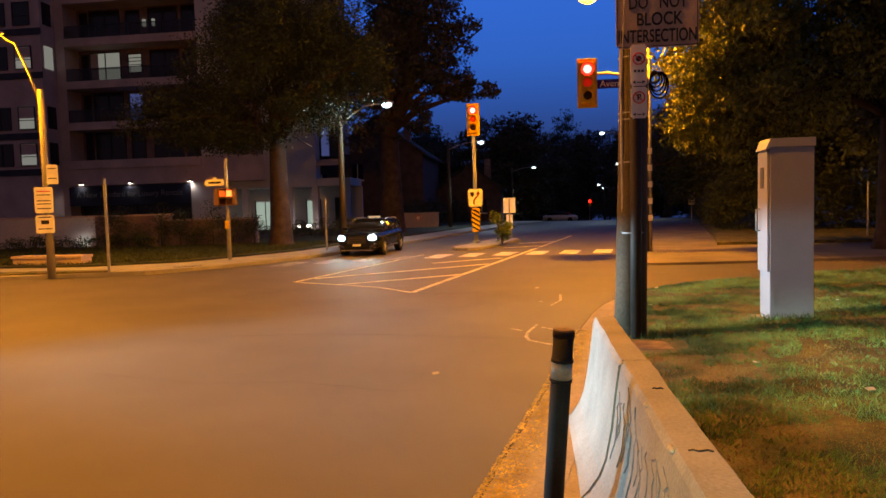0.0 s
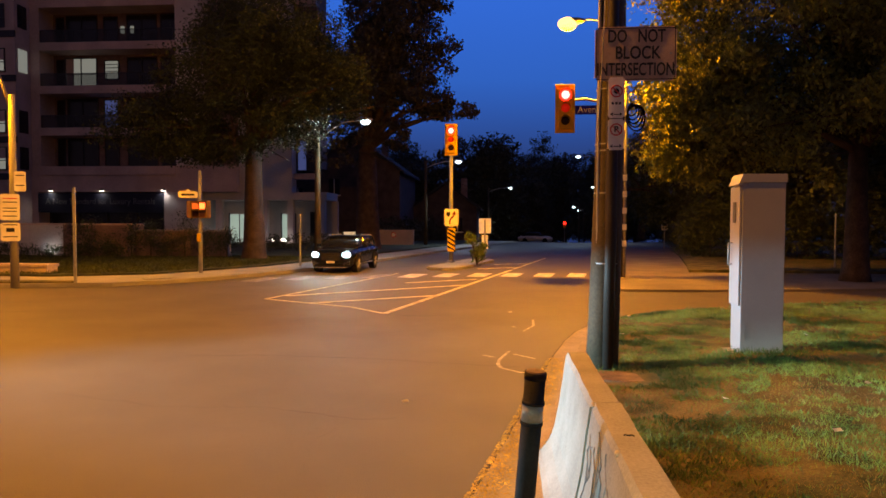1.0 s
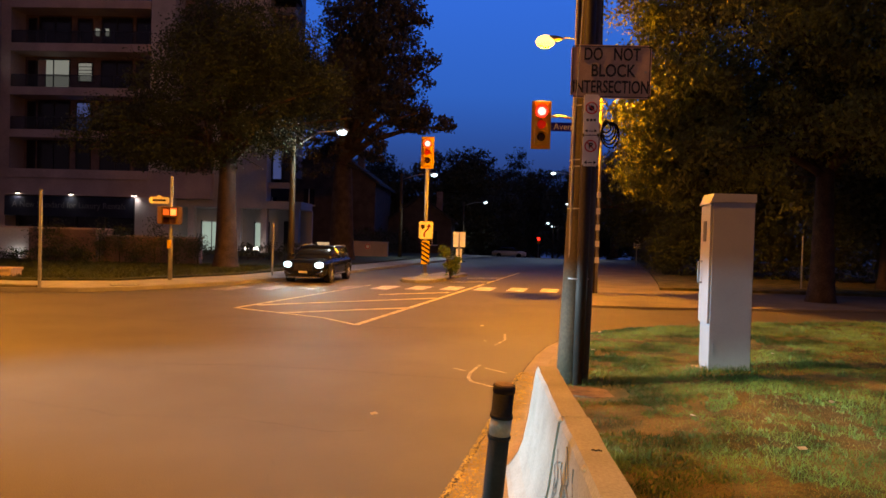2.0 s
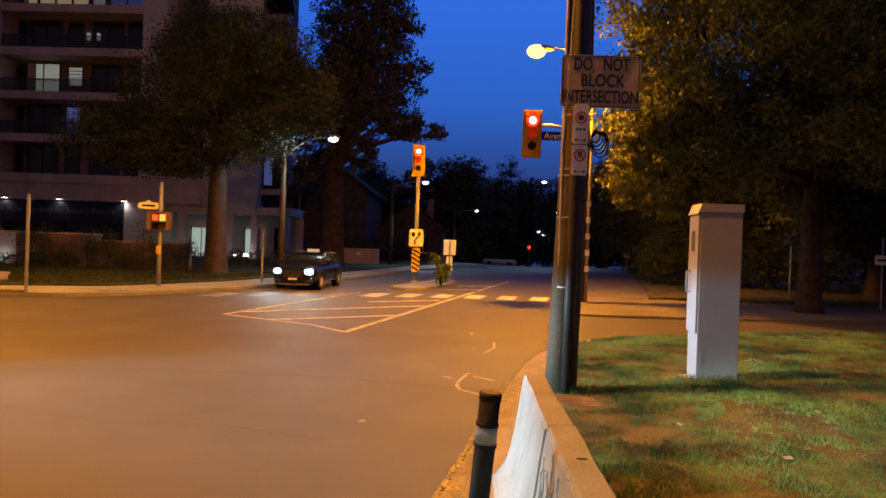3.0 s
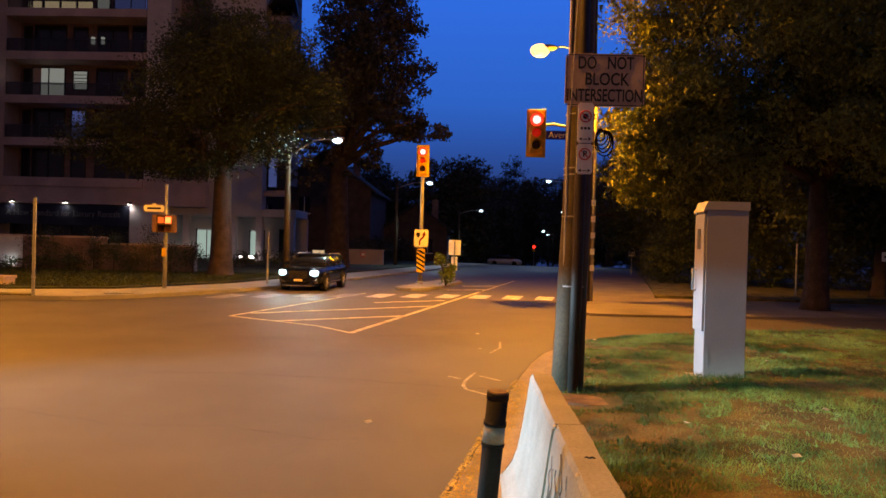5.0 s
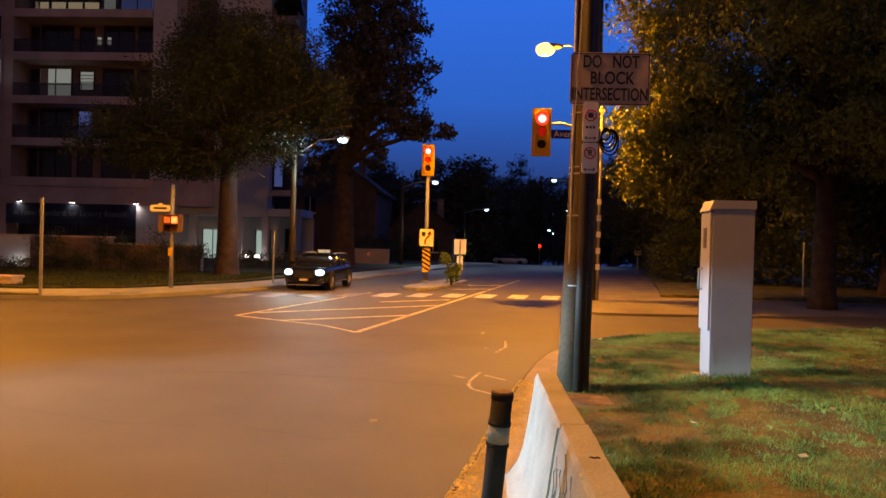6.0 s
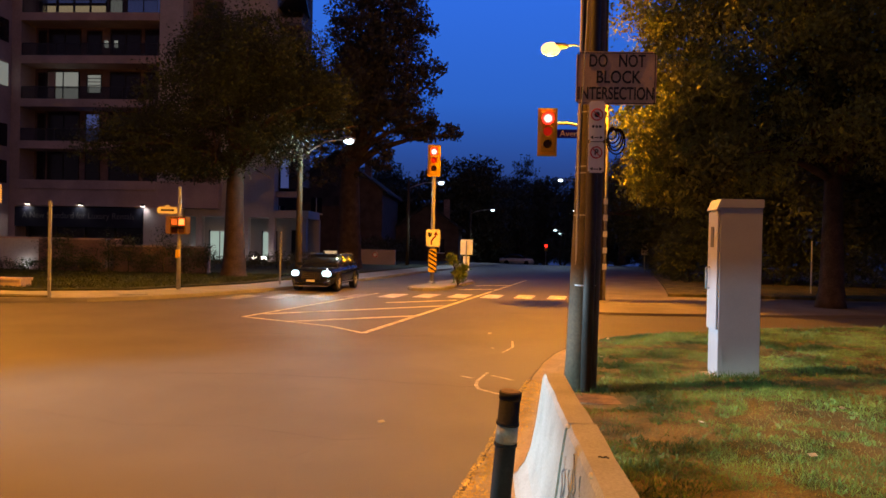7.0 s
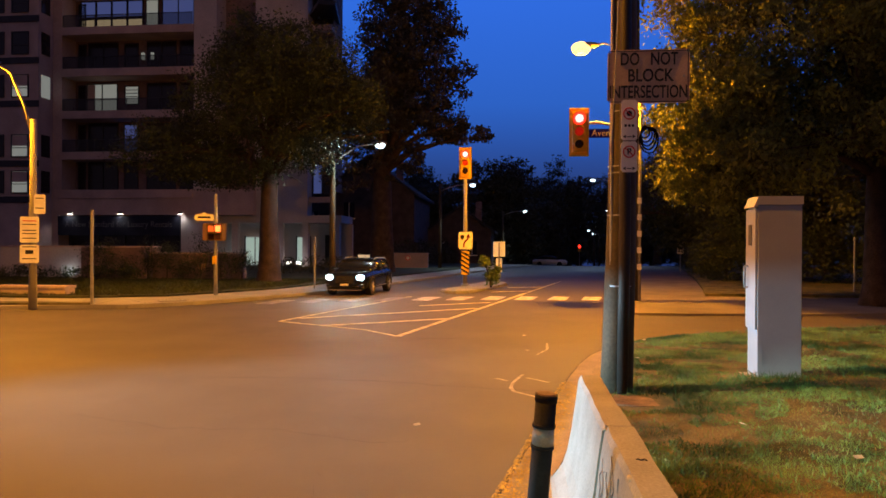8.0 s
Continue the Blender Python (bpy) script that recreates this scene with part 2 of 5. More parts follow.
def profile_x(bm, pts, x0, x1):
    """Extrude a closed outline of (y, z) points along x."""
    a = [bm.verts.new((x0, y, z)) for y, z in pts]
    b = [bm.verts.new((x1, y, z)) for y, z in pts]
    bm.faces.new(a)
    bm.faces.new(b[::-1])
    for i in range(len(pts)):
        j = (i + 1) % len(pts)
        bm.faces.new((a[i], b[i], b[j], a[j]))
    return bm


def profile_y(bm, pts, y0, y1):
    a = [bm.verts.new((x, y0, z)) for x, z in pts]
    b = [bm.verts.new((x, y1, z)) for x, z in pts]
    bm.faces.new(a)
    bm.faces.new(b[::-1])
    for i in range(len(pts)):
        j = (i + 1) % len(pts)
        bm.faces.new((a[i], b[i], b[j], a[j]))
    return bm


def part(name, bm, material, parent=None, label="", smooth=False):
    """Links a bmesh as one mesh object, under a thing if one is given."""
    bmesh.ops.recalc_face_normals(bm, faces=bm.faces)
    me = bpy.data.meshes.new(name)
    bm.to_mesh(me)
    bm.free()
    me.materials.append(M[material])
    if smooth:
        for p in me.polygons:
            p.use_smooth = len(p.vertices) <= 4
    ob = new(name, me)
    if parent is not None:
        ob.parent = parent
    if label:
        ob["label"] = label
    return ob


def thing(name, label, category, at=(0, 0, 0), rz=0.0, group=""):
    ob = new(name)
    ob.empty_display_size = 0.2
    ob.matrix_world = pose(*at, 0, 0, rz)
    return tagged(ob, label, category, group)


def B():
    return bmesh.new()


def lettering(name, words, size, material, parent, m, align="CENTER", spacing=1.0, bold=0.0, width=0.0, split=False):
    """Raised letters in the built-in font, as a mesh."""
    cu = bpy.data.curves.new(name, "FONT")
    cu.body, cu.size, cu.align_x, cu.align_y = words, size, align, "CENTER"
    cu.extrude, cu.offset, cu.space_character = 0.002, bold, spacing
    tmp = bpy.data.objects.new(name, cu)
    scene.collection.objects.link(tmp)
    me = bpy.data.meshes.new_from_object(tmp.evaluated_get(bpy.context.evaluated_depsgraph_get()))
    bpy.data.objects.remove(tmp)
    me.materials.clear()
    me.materials.append(M[material])
    if width:
        xs = [v.co.x for v in me.vertices]
        m = m @ Matrix.Diagonal((width / (max(xs) - min(xs)), 1, 1, 1))
    pieces = [me]
    if split:
        pieces, bm = [], bmesh.new()
        bm.from_mesh(me)
        left = set(bm.verts)
        while left:
            todo, isle = [left.pop()], set()
            while todo:
                v = todo.pop()
                isle.add(v)
                for e in v.link_edges:
                    o = e.other_vert(v)
                    if o in left:
                        left.discard(o)
                        todo.append(o)
            index = {v: i for i, v in enumerate(isle)}
            one = bpy.data.meshes.new("letter")
            one.from_pydata([tuple(v.co) for v in isle], [], [[index[v] for v in f.verts] for f in bm.faces if f.verts[0] in isle])
            one.materials.append(M[material])
            pieces.append(one)
        bm.free()
    for one in pieces:
        ob = new("letter" if split else name, one)
        ob.parent = parent
        ob.matrix_local = m
    return ob


def leaves(rng, blobs, size, shape=1.0, droop=0.0):
    """Vertices and faces of many small leaves in clumps inside ellipsoids (centre, radii, clumps, leaves per clump, clump radius)."""
    vs, count = [], 0
    for c, rad, clumps, per, cr in blobs:
        d = rng.normal(size=(clumps, 3))
        d /= np.linalg.norm(d, axis=1)[:, None]
        cen = np.array(c) + d * (rng.random((clumps, 1)) ** 0.40) * np.array(rad)
        k = np.clip(rng.normal(size=(clumps, per, 3)), -1.5, 1.5) * cr * 0.5 * (0.6 + 0.8 * rng.random((clumps, 1, 1)))
        k[..., 2] *= 0.7
        p = (cen[:, None, :] + k).reshape(-1, 3)
        n = len(p)
        a = rng.normal(size=(n, 3)) - np.array([0, 0, droop])
        a /= np.linalg.norm(a, axis=1)[:, None]
        b = np.cross(a, rng.normal(size=(n, 3)))
        b /= np.linalg.norm(b, axis=1)[:, None]
        s = (size * (0.6 + 0.8 * rng.random(n)))[:, None]
        vs.append(np.stack([p - a * s, p + b * s * 0.55 * shape, p + a * s, p - b * s * 0.45 * shape], 1).reshape(-1, 3))
        count += n
    return np.concatenate(vs), count


def leaf_mesh(name, vs, n, material, parent, label=""):
    me = bpy.data.meshes.new(name)
    me.vertices.add(4 * n)
    me.vertices.foreach_set("co", vs.astype(np.float32).ravel())
    me.loops.add(4 * n)
    me.loops.foreach_set("vertex_index", np.arange(4 * n, dtype=np.int32))
    me.polygons.add(n)
    me.polygons.foreach_set("loop_start", np.arange(0, 4 * n, 4, dtype=np.int32))
    me.update()
    me.validate()
    me.materials.append(M[material])
    ob = new(name, me)
    if parent is not None:
        ob.parent = parent
    if label:
        ob["label"] = label
    return ob


def tree(label, at, r, h, blobs, size, leaf, seed, limbs=7, lean=(0, 0), group="", droop=0.0):
    """A tapered, flared trunk with limbs that reach into the crown, and a crown of clumped leaves. Coordinates from the foot."""
    rng = np.random.default_rng(seed)
    t = thing("tree", label, "tree", at, 0, group)
    bm = B()
    tube(bm, [(0, 0, -0.1), (0, 0, 0.15), (0.02, 0, 0.6), (lean[0] * 0.4, lean[1] * 0.4, h * 0.5), (lean[0], lean[1], h)], r * 1.45, 14, r * 0.72)
    top = Vector((lean[0], lean[1], h * 0.97))
    for i in range(limbs):
        c, rad = blobs[i % len(blobs)][0], blobs[i % len(blobs)][1]
        e = Vector(c) + Vector((rng.normal() * 0.45 * rad[0], rng.normal() * 0.45 * rad[1], rng.normal() * 0.35 * rad[2]))
        mid = top.lerp(e, 0.5) + Vector((rng.normal() * 0.3, rng.normal() * 0.3, 0.4))
        tube(bm, [top - Vector((0, 0, 0.4)), top.lerp(mid, 0.5) + Vector((0, 0, 0.15)), mid, e], r * 0.42, 7, 0.03)
        for _ in range(3):
            e2 = mid + Vector((rng.normal(), rng.normal(), rng.normal() * 0.6 + 0.3)) * rad[0] * 0.4
            tube(bm, [mid, mid.lerp(e2, 0.5) + Vector((0, 0, 0.15)), e2], r * 0.16, 5, 0.015)
    part("trunk", bm, "bark", t, smooth=True)
    vs, n = leaves(rng, blobs, size, 1.0, droop)
    leaf_mesh("crown", vs, n, leaf, t)
    return t

# ---- ground, road, kerbs ----
CREST = 62.0


def gz(y):
    """The street falls gently beyond its crest."""
    return 0.0 if y < CREST else -0.03 * (y - CREST)


def strip(bm, rows, h, skirt=0.25, mid=1):
    """A surface over rows (y, left x, right x) at height h above the street, with vertical sides."""
    grid = []
    for y, a, b in rows:
        z = gz(y) + h
        xs = [a + (b - a) * i / mid for i in range(mid + 1)]
        grid.append(([bm.verts.new((x, y, z)) for x in xs], bm.verts.new((a, y, z - skirt)), bm.verts.new((b, y, z - skirt))))
    for (p, pa, pb), (q, qa, qb) in zip(grid, grid[1:]):
        for i in range(mid):
            bm.faces.new((p[i], p[i + 1], q[i + 1], q[i]))
        bm.faces.new((p[0], q[0], qa, pa))
        bm.faces.new((p[-1], pb, qb, q[-1]))
    for (p, pa, pb) in (grid[0], grid[-1]):
        bm.faces.new([pa, *p, pb])
    return bm


FAR = (40, 50, 62, 75, 95, 130, 200, 320)
bm = B()
rows = [(-400, -900, 900), (0, -900, 900), (30, -900, 900), *((y, -900, 900) for y in FAR), (900, -900, 900), (1600, -900, 900)]
strip(bm, rows, -0.04, 0.1)
tagged(part("ground", bm, "soil"), "bare dark earth ground reaching to the distance", "ground", kind="structure")
bm = B()
strip(bm, [(-60, -90, 70), (0, -90, 70), (30, -90, 70), *((y, -60, 60) for y in FAR)], 0.0, 0.02, 4)
tagged(part("road", bm, "asphalt"), "worn asphalt intersection lit orange by street lamps", "road", kind="structure")

SLOPE = 0.19
left_kerb = [(3, -60), (12, -29), (16.36, -13.1), (16.95, -11.5), (17.25, -10.2), (18.2, -9.3), (19.5, -8.49), (21.5, -7.55), (23.77, -6.74), (29.44, -5.5), *((y, -5.5 + SLOPE * (y - 29.44)) for y in FAR)]
bm = B()
strip(bm, [(y, -90, x) for y, x in left_kerb], 0.10)
tagged(part("pavement_left", bm, "concrete"), "pale concrete corner pavement with a kerb", "pavement", kind="structure")
bm = B()
strip(bm, [(y, x - 0.16, x + 0.02) for y, x in left_kerb], 0.104, 0.3)
tagged(part("kerb_left", bm, "concrete"), "worn concrete kerb along the corner pavement", "kerb", kind="structure")
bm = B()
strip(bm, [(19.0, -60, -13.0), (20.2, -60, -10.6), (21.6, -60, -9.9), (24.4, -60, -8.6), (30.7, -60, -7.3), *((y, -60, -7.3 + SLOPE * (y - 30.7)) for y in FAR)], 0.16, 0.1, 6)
tagged(part("lawn_left", bm, "shaded_turf"), "dark lawn behind the corner pavement", "lawn", kind="structure")

def joint(pts, z, w, label):
    """A narrow dark joint sunk between slabs, drawn along points of the pavement."""
    bm = B()
    rows = []
    for i, (x, y) in enumerate(pts):
        xa, ya = pts[max(i - 1, 0)]
        xb, yb = pts[min(i + 1, len(pts) - 1)]
        d = Vector((xb - xa, yb - ya, 0)).normalized() * w / 2
        rows.append((bm.verts.new((x - d.y, y + d.x, z)), bm.verts.new((x + d.y, y - d.x, z))))
    for a, b in zip(rows, rows[1:]):
        bm.faces.new((a[0], a[1], b[1], b[0]))
    return tagged(part("pavement_joint", bm, "tar"), label, "joint", "pavement joints", "structure")


joint([(x - 0.18, y + 0.02) for y, x in left_kerb[2:10]], 0.1065, 0.025, "dark joint between kerb and corner pavement")
for (ya, xa), (yb, xb) in zip(left_kerb[3:10], left_kerb[4:10]):
    x, y = (xa + xb) / 2 - 0.2, (ya + yb) / 2
    d = Vector((xb - xa, yb - ya, 0)).normalized()
    joint([(x, y), (x - d.y * 1.4, y + d.x * 1.4)], 0.1065, 0.02, "thin joint across the corner pavement")
for y in (18.6, 20.1, 21.6, 23.1, 24.6, 26.1, 27.6):
    x = 2.9 + 0.165 * (y - 18)
    joint([(x, y), (x + 2.4, y + 0.25)], 0.0645, 0.018, "thin joint across the far pavement")
drain = thing("drain_cover", "dark iron drain cover set in the corner pavement", "drain cover", (-9.75, 18.75, 0.10), 35)
part("frame", box(B(), -0.36, 0.36, -0.22, 0.22, -0.04, 0.008, 0.004), "frame_dark", drain)
for k in range(7):
    part("bar", box(B(), -0.31 + 0.094 * k, -0.26 + 0.094 * k, -0.18, 0.18, 0.009, 0.016), "galvanised", drain)

bm = prism(B(), [(-16.5, 16.0), (-13.0, 16.75), (-11.9, 16.98), (-11.1, 17.15), (-11.3, 17.4), (-13.0, 17.35), (-16.8, 16.9)], 0.08, 0.145)
tagged(part("verge_left", bm, "turf"), "small worn grass patch round the lamp pole", "lawn", kind="structure")
kerb_r = [(-30, -6.5), (0, -0.98), (4.69, -0.11), (5.76, 0.08), (8.39, 0.53), (10.0, 0.86), (10.9, 1.11), (11.6, 1.4), (12.0, 1.9), (12.4, 2.8), (12.93, 4.0), (13.78, 6.0), (14.2, 8.5), (16, 20)]
bm = B()
strip(bm, [(y, x + 0.33, 60) for y, x in kerb_r], 0.106)
tagged(part("pavement_right", bm, "kerb_concrete"), "gritty concrete gutter strip beside the lawn", "pavement", kind="structure")
bm = B()
strip(bm, [(y, x + 0.30, x + 0.46) for y, x in kerb_r[:9]], 0.112, 0.3)
tagged(part("kerb_right", bm, "kerb_concrete"), "worn concrete kerb beside the lawn", "kerb", kind="structure")
bm = B()
strip(bm, [(y, x, x + 0.40) for y, x in kerb_r[:11]], 0.012, 0.1)
tagged(part("gutter_right", bm, "kerb_concrete"), "flat concrete gutter between the asphalt and the kerb", "gutter", kind="structure")
bm = B()
rg = random.Random(77)
rows = []
for (ya, xa), (yb, xb) in zip(kerb_r[1:10], kerb_r[2:11]):
    for k in range(14):
        u = k / 14
        x, y, w = xa + (xb - xa) * u + rg.uniform(-0.008, 0.008), ya + (yb - ya) * u, rg.uniform(0.008, 0.024)
        rows.append((bm.verts.new((x - w, y, 0.0145)), bm.verts.new((x + 0.004, y, 0.0145))))
for a, b in zip(rows, rows[1:]):
    bm.faces.new((a[0], a[1], b[1], b[0]))
tagged(part("gutter_joint", bm, "tar"), "dark open joint between asphalt and gutter", "crack", "road cracks", "structure")


def lawn_z(x, y):
    return 0.13 + 0.035 * min(max(0.0, x - 0.7), 3.5) + 0.012 * math.sin(x * 1.7) * math.cos(y * 1.3)


lawn_rows = [(-12, 0.8), (0, 0.8), (2.5, 0.8), (4.6, 0.8), (5.2, 0.62), (6.4, 0.72), (8.39, 0.98), (10.0, 1.3), (10.9, 1.55), (11.6, 1.95), (12.0, 2.6), (12.5, 3.8), (13.0, 5.0), (13.7, 7.2), (14.1, 9.5)]
bm = B()
grid = []
for y, x in lawn_rows:
    xs = [x + (22 - x) * (i / 24) ** 1.5 for i in range(25)]
    grid.append([bm.verts.new((a, y, lawn_z(a, y))) for a in xs])
for p, q in zip(grid, grid[1:]):
    for i in range(24):
        bm.faces.new((p[i], p[i + 1], q[i + 1], q[i]))
for p in grid:
    p.append(bm.verts.new((p[0].co.x, p[0].co.y, 0.02)))
for p, q in zip(grid, grid[1:]):
    bm.faces.new((p[0], q[0], q[-1], p[-1]))
lawn = tagged(part("lawn_right", bm, "turf", smooth=True), "patchy worn lawn with bare brown spots", "lawn", kind="structure")

right_rows = [(17.6, 3.0, 4.2), (17.8, 2.75, 5.5), (18.2, 2.75, 8.0), (19.3, 2.85, 12.0), (23, 3.4, 27), (30, 4.6, 50), *((y, 4.6 + SLOPE * (y - 30), 60) for y in FAR)]
bm = B()
strip(bm, right_rows, 0.06)
tagged(part("pavement_far", bm, "path"), "worn concrete pavement running along the street", "pavement", kind="structure")
bm = B()
strip(bm, [(24.0, 6.2, 30), (27.0, 6.9, 50), (36, 8.8, 60), *((y, 8.8 + SLOPE * (y - 36), 60) for y in FAR[1:])], 0.15, 0.1, 6)
tagged(part("lawn_far", bm, "turf"), "dark verge under the street trees", "lawn", kind="structure")

# traffic island in the middle of the street
bm = B()
isl = [(-2.85, 25.4), (-2.65, 24.75), (-2.2, 24.5), (-1.75, 24.7), (-1.25, 26.3), (-0.45, 30.4), (-0.6, 31.4), (-1.1, 31.6), (-1.6, 30.9)]
prism(bm, isl, -0.05, 0.10)
bmesh.ops.bevel(bm, geom=[e for e in bm.edges if all(v.co.z > 0.06 for v in e.verts)], offset=0.04, segments=2, affect="EDGES")
tagged(part("traffic_island", bm, "concrete"), "low concrete traffic island in the street", "traffic island", kind="structure")


def paint(name, material, a, b, w, label):
    """A painted bar between two points of the road."""
    a, b = Vector((*a, 0)), Vector((*b, 0))
    d = (b - a).normalized()
    s = Vector((-d.y, d.x, 0)) * w / 2
    bm = B()
    f = [a - s, b - s, b + s, a + s]
    prism(bm, [(v.x, v.y) for v in f], -0.004, 0.005)
    return tagged(part(name, bm, material), label, "road marking", "road markings", "structure")


for a, b, w in (((-2.23, 12.76), (0.25, 25.2), 0.12), ((0.33, 25.6), (2.0, 34.0), 0.08), ((-5.26, 14.91), (-3.55, 22.9), 0.09), ((-5.26, 14.91), (-3.05, 13.66), 0.08), ((-3.05, 13.66), (-2.23, 12.76), 0.08),
                ((-4.05, 14.25), (-1.56, 16.1), 0.19), ((-5.0, 15.6), (-1.1, 18.85), 0.18), ((-2.74, 19.4), (-0.85, 20.9), 0.18), ((-0.95, 25.75), (0.6, 26.7), 0.2), ((-0.4, 28.5), (1.0, 29.3), 0.2)):
    paint("road_line", "paint_yellow", a, b, w, "worn yellow hatching line on the road")
# from the seventh bar on, a darker copy of the crossing paint
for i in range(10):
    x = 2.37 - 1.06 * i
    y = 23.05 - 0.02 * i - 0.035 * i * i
    paint("crossing_bar", "paint_white" if i < 6 else "paint_faint", (x - 0.12, y - 0.8), (x + 0.14, y + 0.75), 0.56, "worn white crossing bar on the road")

# ---- barrier, bollard, utility pole, cabinet ----


def jersey(y0, y1, x, label):
    t = thing("concrete_barrier", label, "barrier", (x, y0, 0.03), 0, "concrete barriers")
    half = [(0.30, 0.0), (0.30, 0.05), (0.235, 0.11), (0.18, 0.19), (0.148, 0.28), (0.118, 0.44), (0.096, 0.62), (0.078, 0.755), (0.062, 0.785)]
    pts = [(-px, pz) for px, pz in half] + half[::-1]
    bm = B()
    n = max(2, int((y1 - y0) / 0.12))
    rings = [[bm.verts.new((px, (y1 - y0) * i / n, pz)) for px, pz in pts] for i in range(n + 1)]
    for a, b in zip(rings, rings[1:]):
        for j in range(len(pts)):
            k = (j + 1) % len(pts)
            bm.faces.new((a[j], a[k], b[k], b[j]))
    bm.faces.new(rings[0])
    bm.faces.new(rings[-1][::-1])
    bmesh.ops.bevel(bm, geom=list({e for r in (rings[0], rings[-1]) for v in r for e in v.link_edges if all(q in r for q in e.verts)}), offset=0.003, segments=2, affect="EDGES")
    for v in bm.verts:
        k = noise.noise(Vector((v.co.x * 6, (v.co.y + y0) * 5, v.co.z * 6)))
        v.co += Vector((k * 0.005, 0, k * 0.004 if v.co.z > 0.7 else 0))
    part("body", bm, "barrier_concrete", t)
    return t


jersey(3.431, 4.77, 0.485, "weathered concrete road barrier end block, pale flared sides")
graffiti_barrier = jersey(-0.9, 3.430, 0.495, "weathered concrete road barrier with dark scrawl")


def barrier_face(z):
    """Half the barrier's width at a height above its foot."""
    return float(np.interp(z, (0.28, 0.44, 0.62, 0.755), (0.148, 0.118, 0.096, 0.078)))


rs = random.Random(31)
for k in range(15):
    y0 = 4.26 - 0.105 * k + rs.uniform(-0.02, 0.02)
    lo, hi = rs.uniform(0.30, 0.46), rs.uniform(0.60, 0.735)
    pts = []
    for i in range(9):
        z = lo + (hi - lo) * i / 8
        pts.append((-barrier_face(z) - 0.003, y0 - 0.05 * math.sin(i * rs.uniform(0.25, 0.6)) + rs.uniform(-0.006, 0.006), z))
    if k % 3 == 0:
        pts.append((-barrier_face(hi - 0.1) - 0.003, y0 - 0.12, hi - 0.1))
        pts.append((-barrier_face(hi - 0.22) - 0.003, y0 - 0.06, hi - 0.22))
    part("scrawl", tube(B(), pts, rs.uniform(0.002, 0.0042), 5), "scrawl_ink", graffiti_barrier, "dark spray scrawl")
for y0, x0, x1 in ((3.05, -0.03, 0.045), (2.62, -0.05, 0.03), (1.9, -0.02, 0.05), (3.8, -0.01, 0.03)):
    bm = tube(B(), [(x0 + (x1 - x0) * i / 5, y0 + 0.008 * math.sin(i * 2.1), 0.786) for i in range(6)], 0.0035, 5)
    part("crack", bm, "tar", graffiti_barrier, "short dark crack across the top")
for y0, dx in ((4.33, 0.0), (3.6, 0.004), (3.1, 0.0), (2.4, 0.003)):
    bm = B()
    bmesh.ops.create_icosphere(bm, subdivisions=2, radius=1, matrix=Matrix.Translation((-0.072 + dx, y0, 0.772)) @ Matrix.Diagonal((0.012, 0.03, 0.012, 1)))
    for v in bm.verts:
        v.co += v.co.normalized() * 0.002 * noise.noise(v.co * 60)
    part("chipped_edge", bm, "kerb_concrete", graffiti_barrier, "rough chipped corner of pale aggregate")

boll = thing("bollard", "black plastic flexible bollard with a reflective band", "bollard", (0.135, 3.12, 0.10), 0)
boll.matrix_world = pose(0.06, 3.16, 0.10, 3.0, 4.2, 0)
bm = B()
cyl(bm, (0, 0, 0), (0, 0, 0.93), 0.047, 0.047, 24)
cyl(bm, (0, 0, 0.9), (0, 0, 0.932), 0.050, 0.050, 24)
cyl(bm, (0, 0, 0.785), (0, 0, 0.80), 0.052, 0.052, 24)
cyl(bm, (0, 0, 0.69), (0, 0, 0.705), 0.052, 0.052, 24)
part("post", bm, "black_plastic", boll, smooth=True)
bm = B()
cyl(bm, (0, 0, 0.706), (0, 0, 0.784), 0.0485, 0.0485, 24)
part("reflective_band", bm, "reflective", boll, "grey reflective tape band", True)
# cap lighter than the post: lamp light from above is in its colour
bm = B()
cyl(bm, (0, 0, 0.93), (0, 0, 0.937), 0.044, 0.04, 24)
part("cap", bm, "pad", boll, "brown cap with the lamp light put into its colour")
bm = B()
cyl(bm, (0, 0, -0.01), (0, 0, 0.045), 0.11, 0.075, 24)
part("base", bm, "black_plastic", boll, smooth=True)

PX, PY = 1.085, 7.62
upole = thing("utility_pole", "dark wooden utility pole with conduits and steel straps", "utility pole", (PX, PY, 0.12))
bm = B()
tube(bm, [(-0.045, 0, -0.1), (-0.04, 0, 0.5), (-0.01, 0, 2.0), (0.0, 0, 4.0), (0.02, 0, 10.5)], 0.168, 20, 0.08)
part("shaft", bm, "pole_wood", upole, smooth=True)
for px, py, r, top, m, lb in ((0.10, -0.075, 0.05, 9.5, "conduit_plastic", "grey plastic conduit"), (0.025, -0.135, 0.062, 9.2, "guard_brown", "dark brown cable guard"), (-0.105, -0.08, 0.018, 9.0, "galvanised", "thin steel cable guard")):
    bm = B()
    tube(bm, [(px - 0.02, py, -0.05), (px, py, 1.4), (px, py + 0.02, top * 0.6), (px, py + 0.03, top)], r, 14)
    part("conduit", bm, m, upole, lb, True)
for z in (1.15, 1.9, 2.35, 2.42, 3.0, 5.0):
    bm = B()
    bmesh.ops.create_cone(bm, segments=24, radius1=0.165 - 0.012 * z, radius2=0.165 - 0.012 * z, depth=0.014, matrix=Matrix.Translation((0, -0.01, z)))
    part("strap", bm, "galvanised", upole)
bm = B()
rng = random.Random(4)
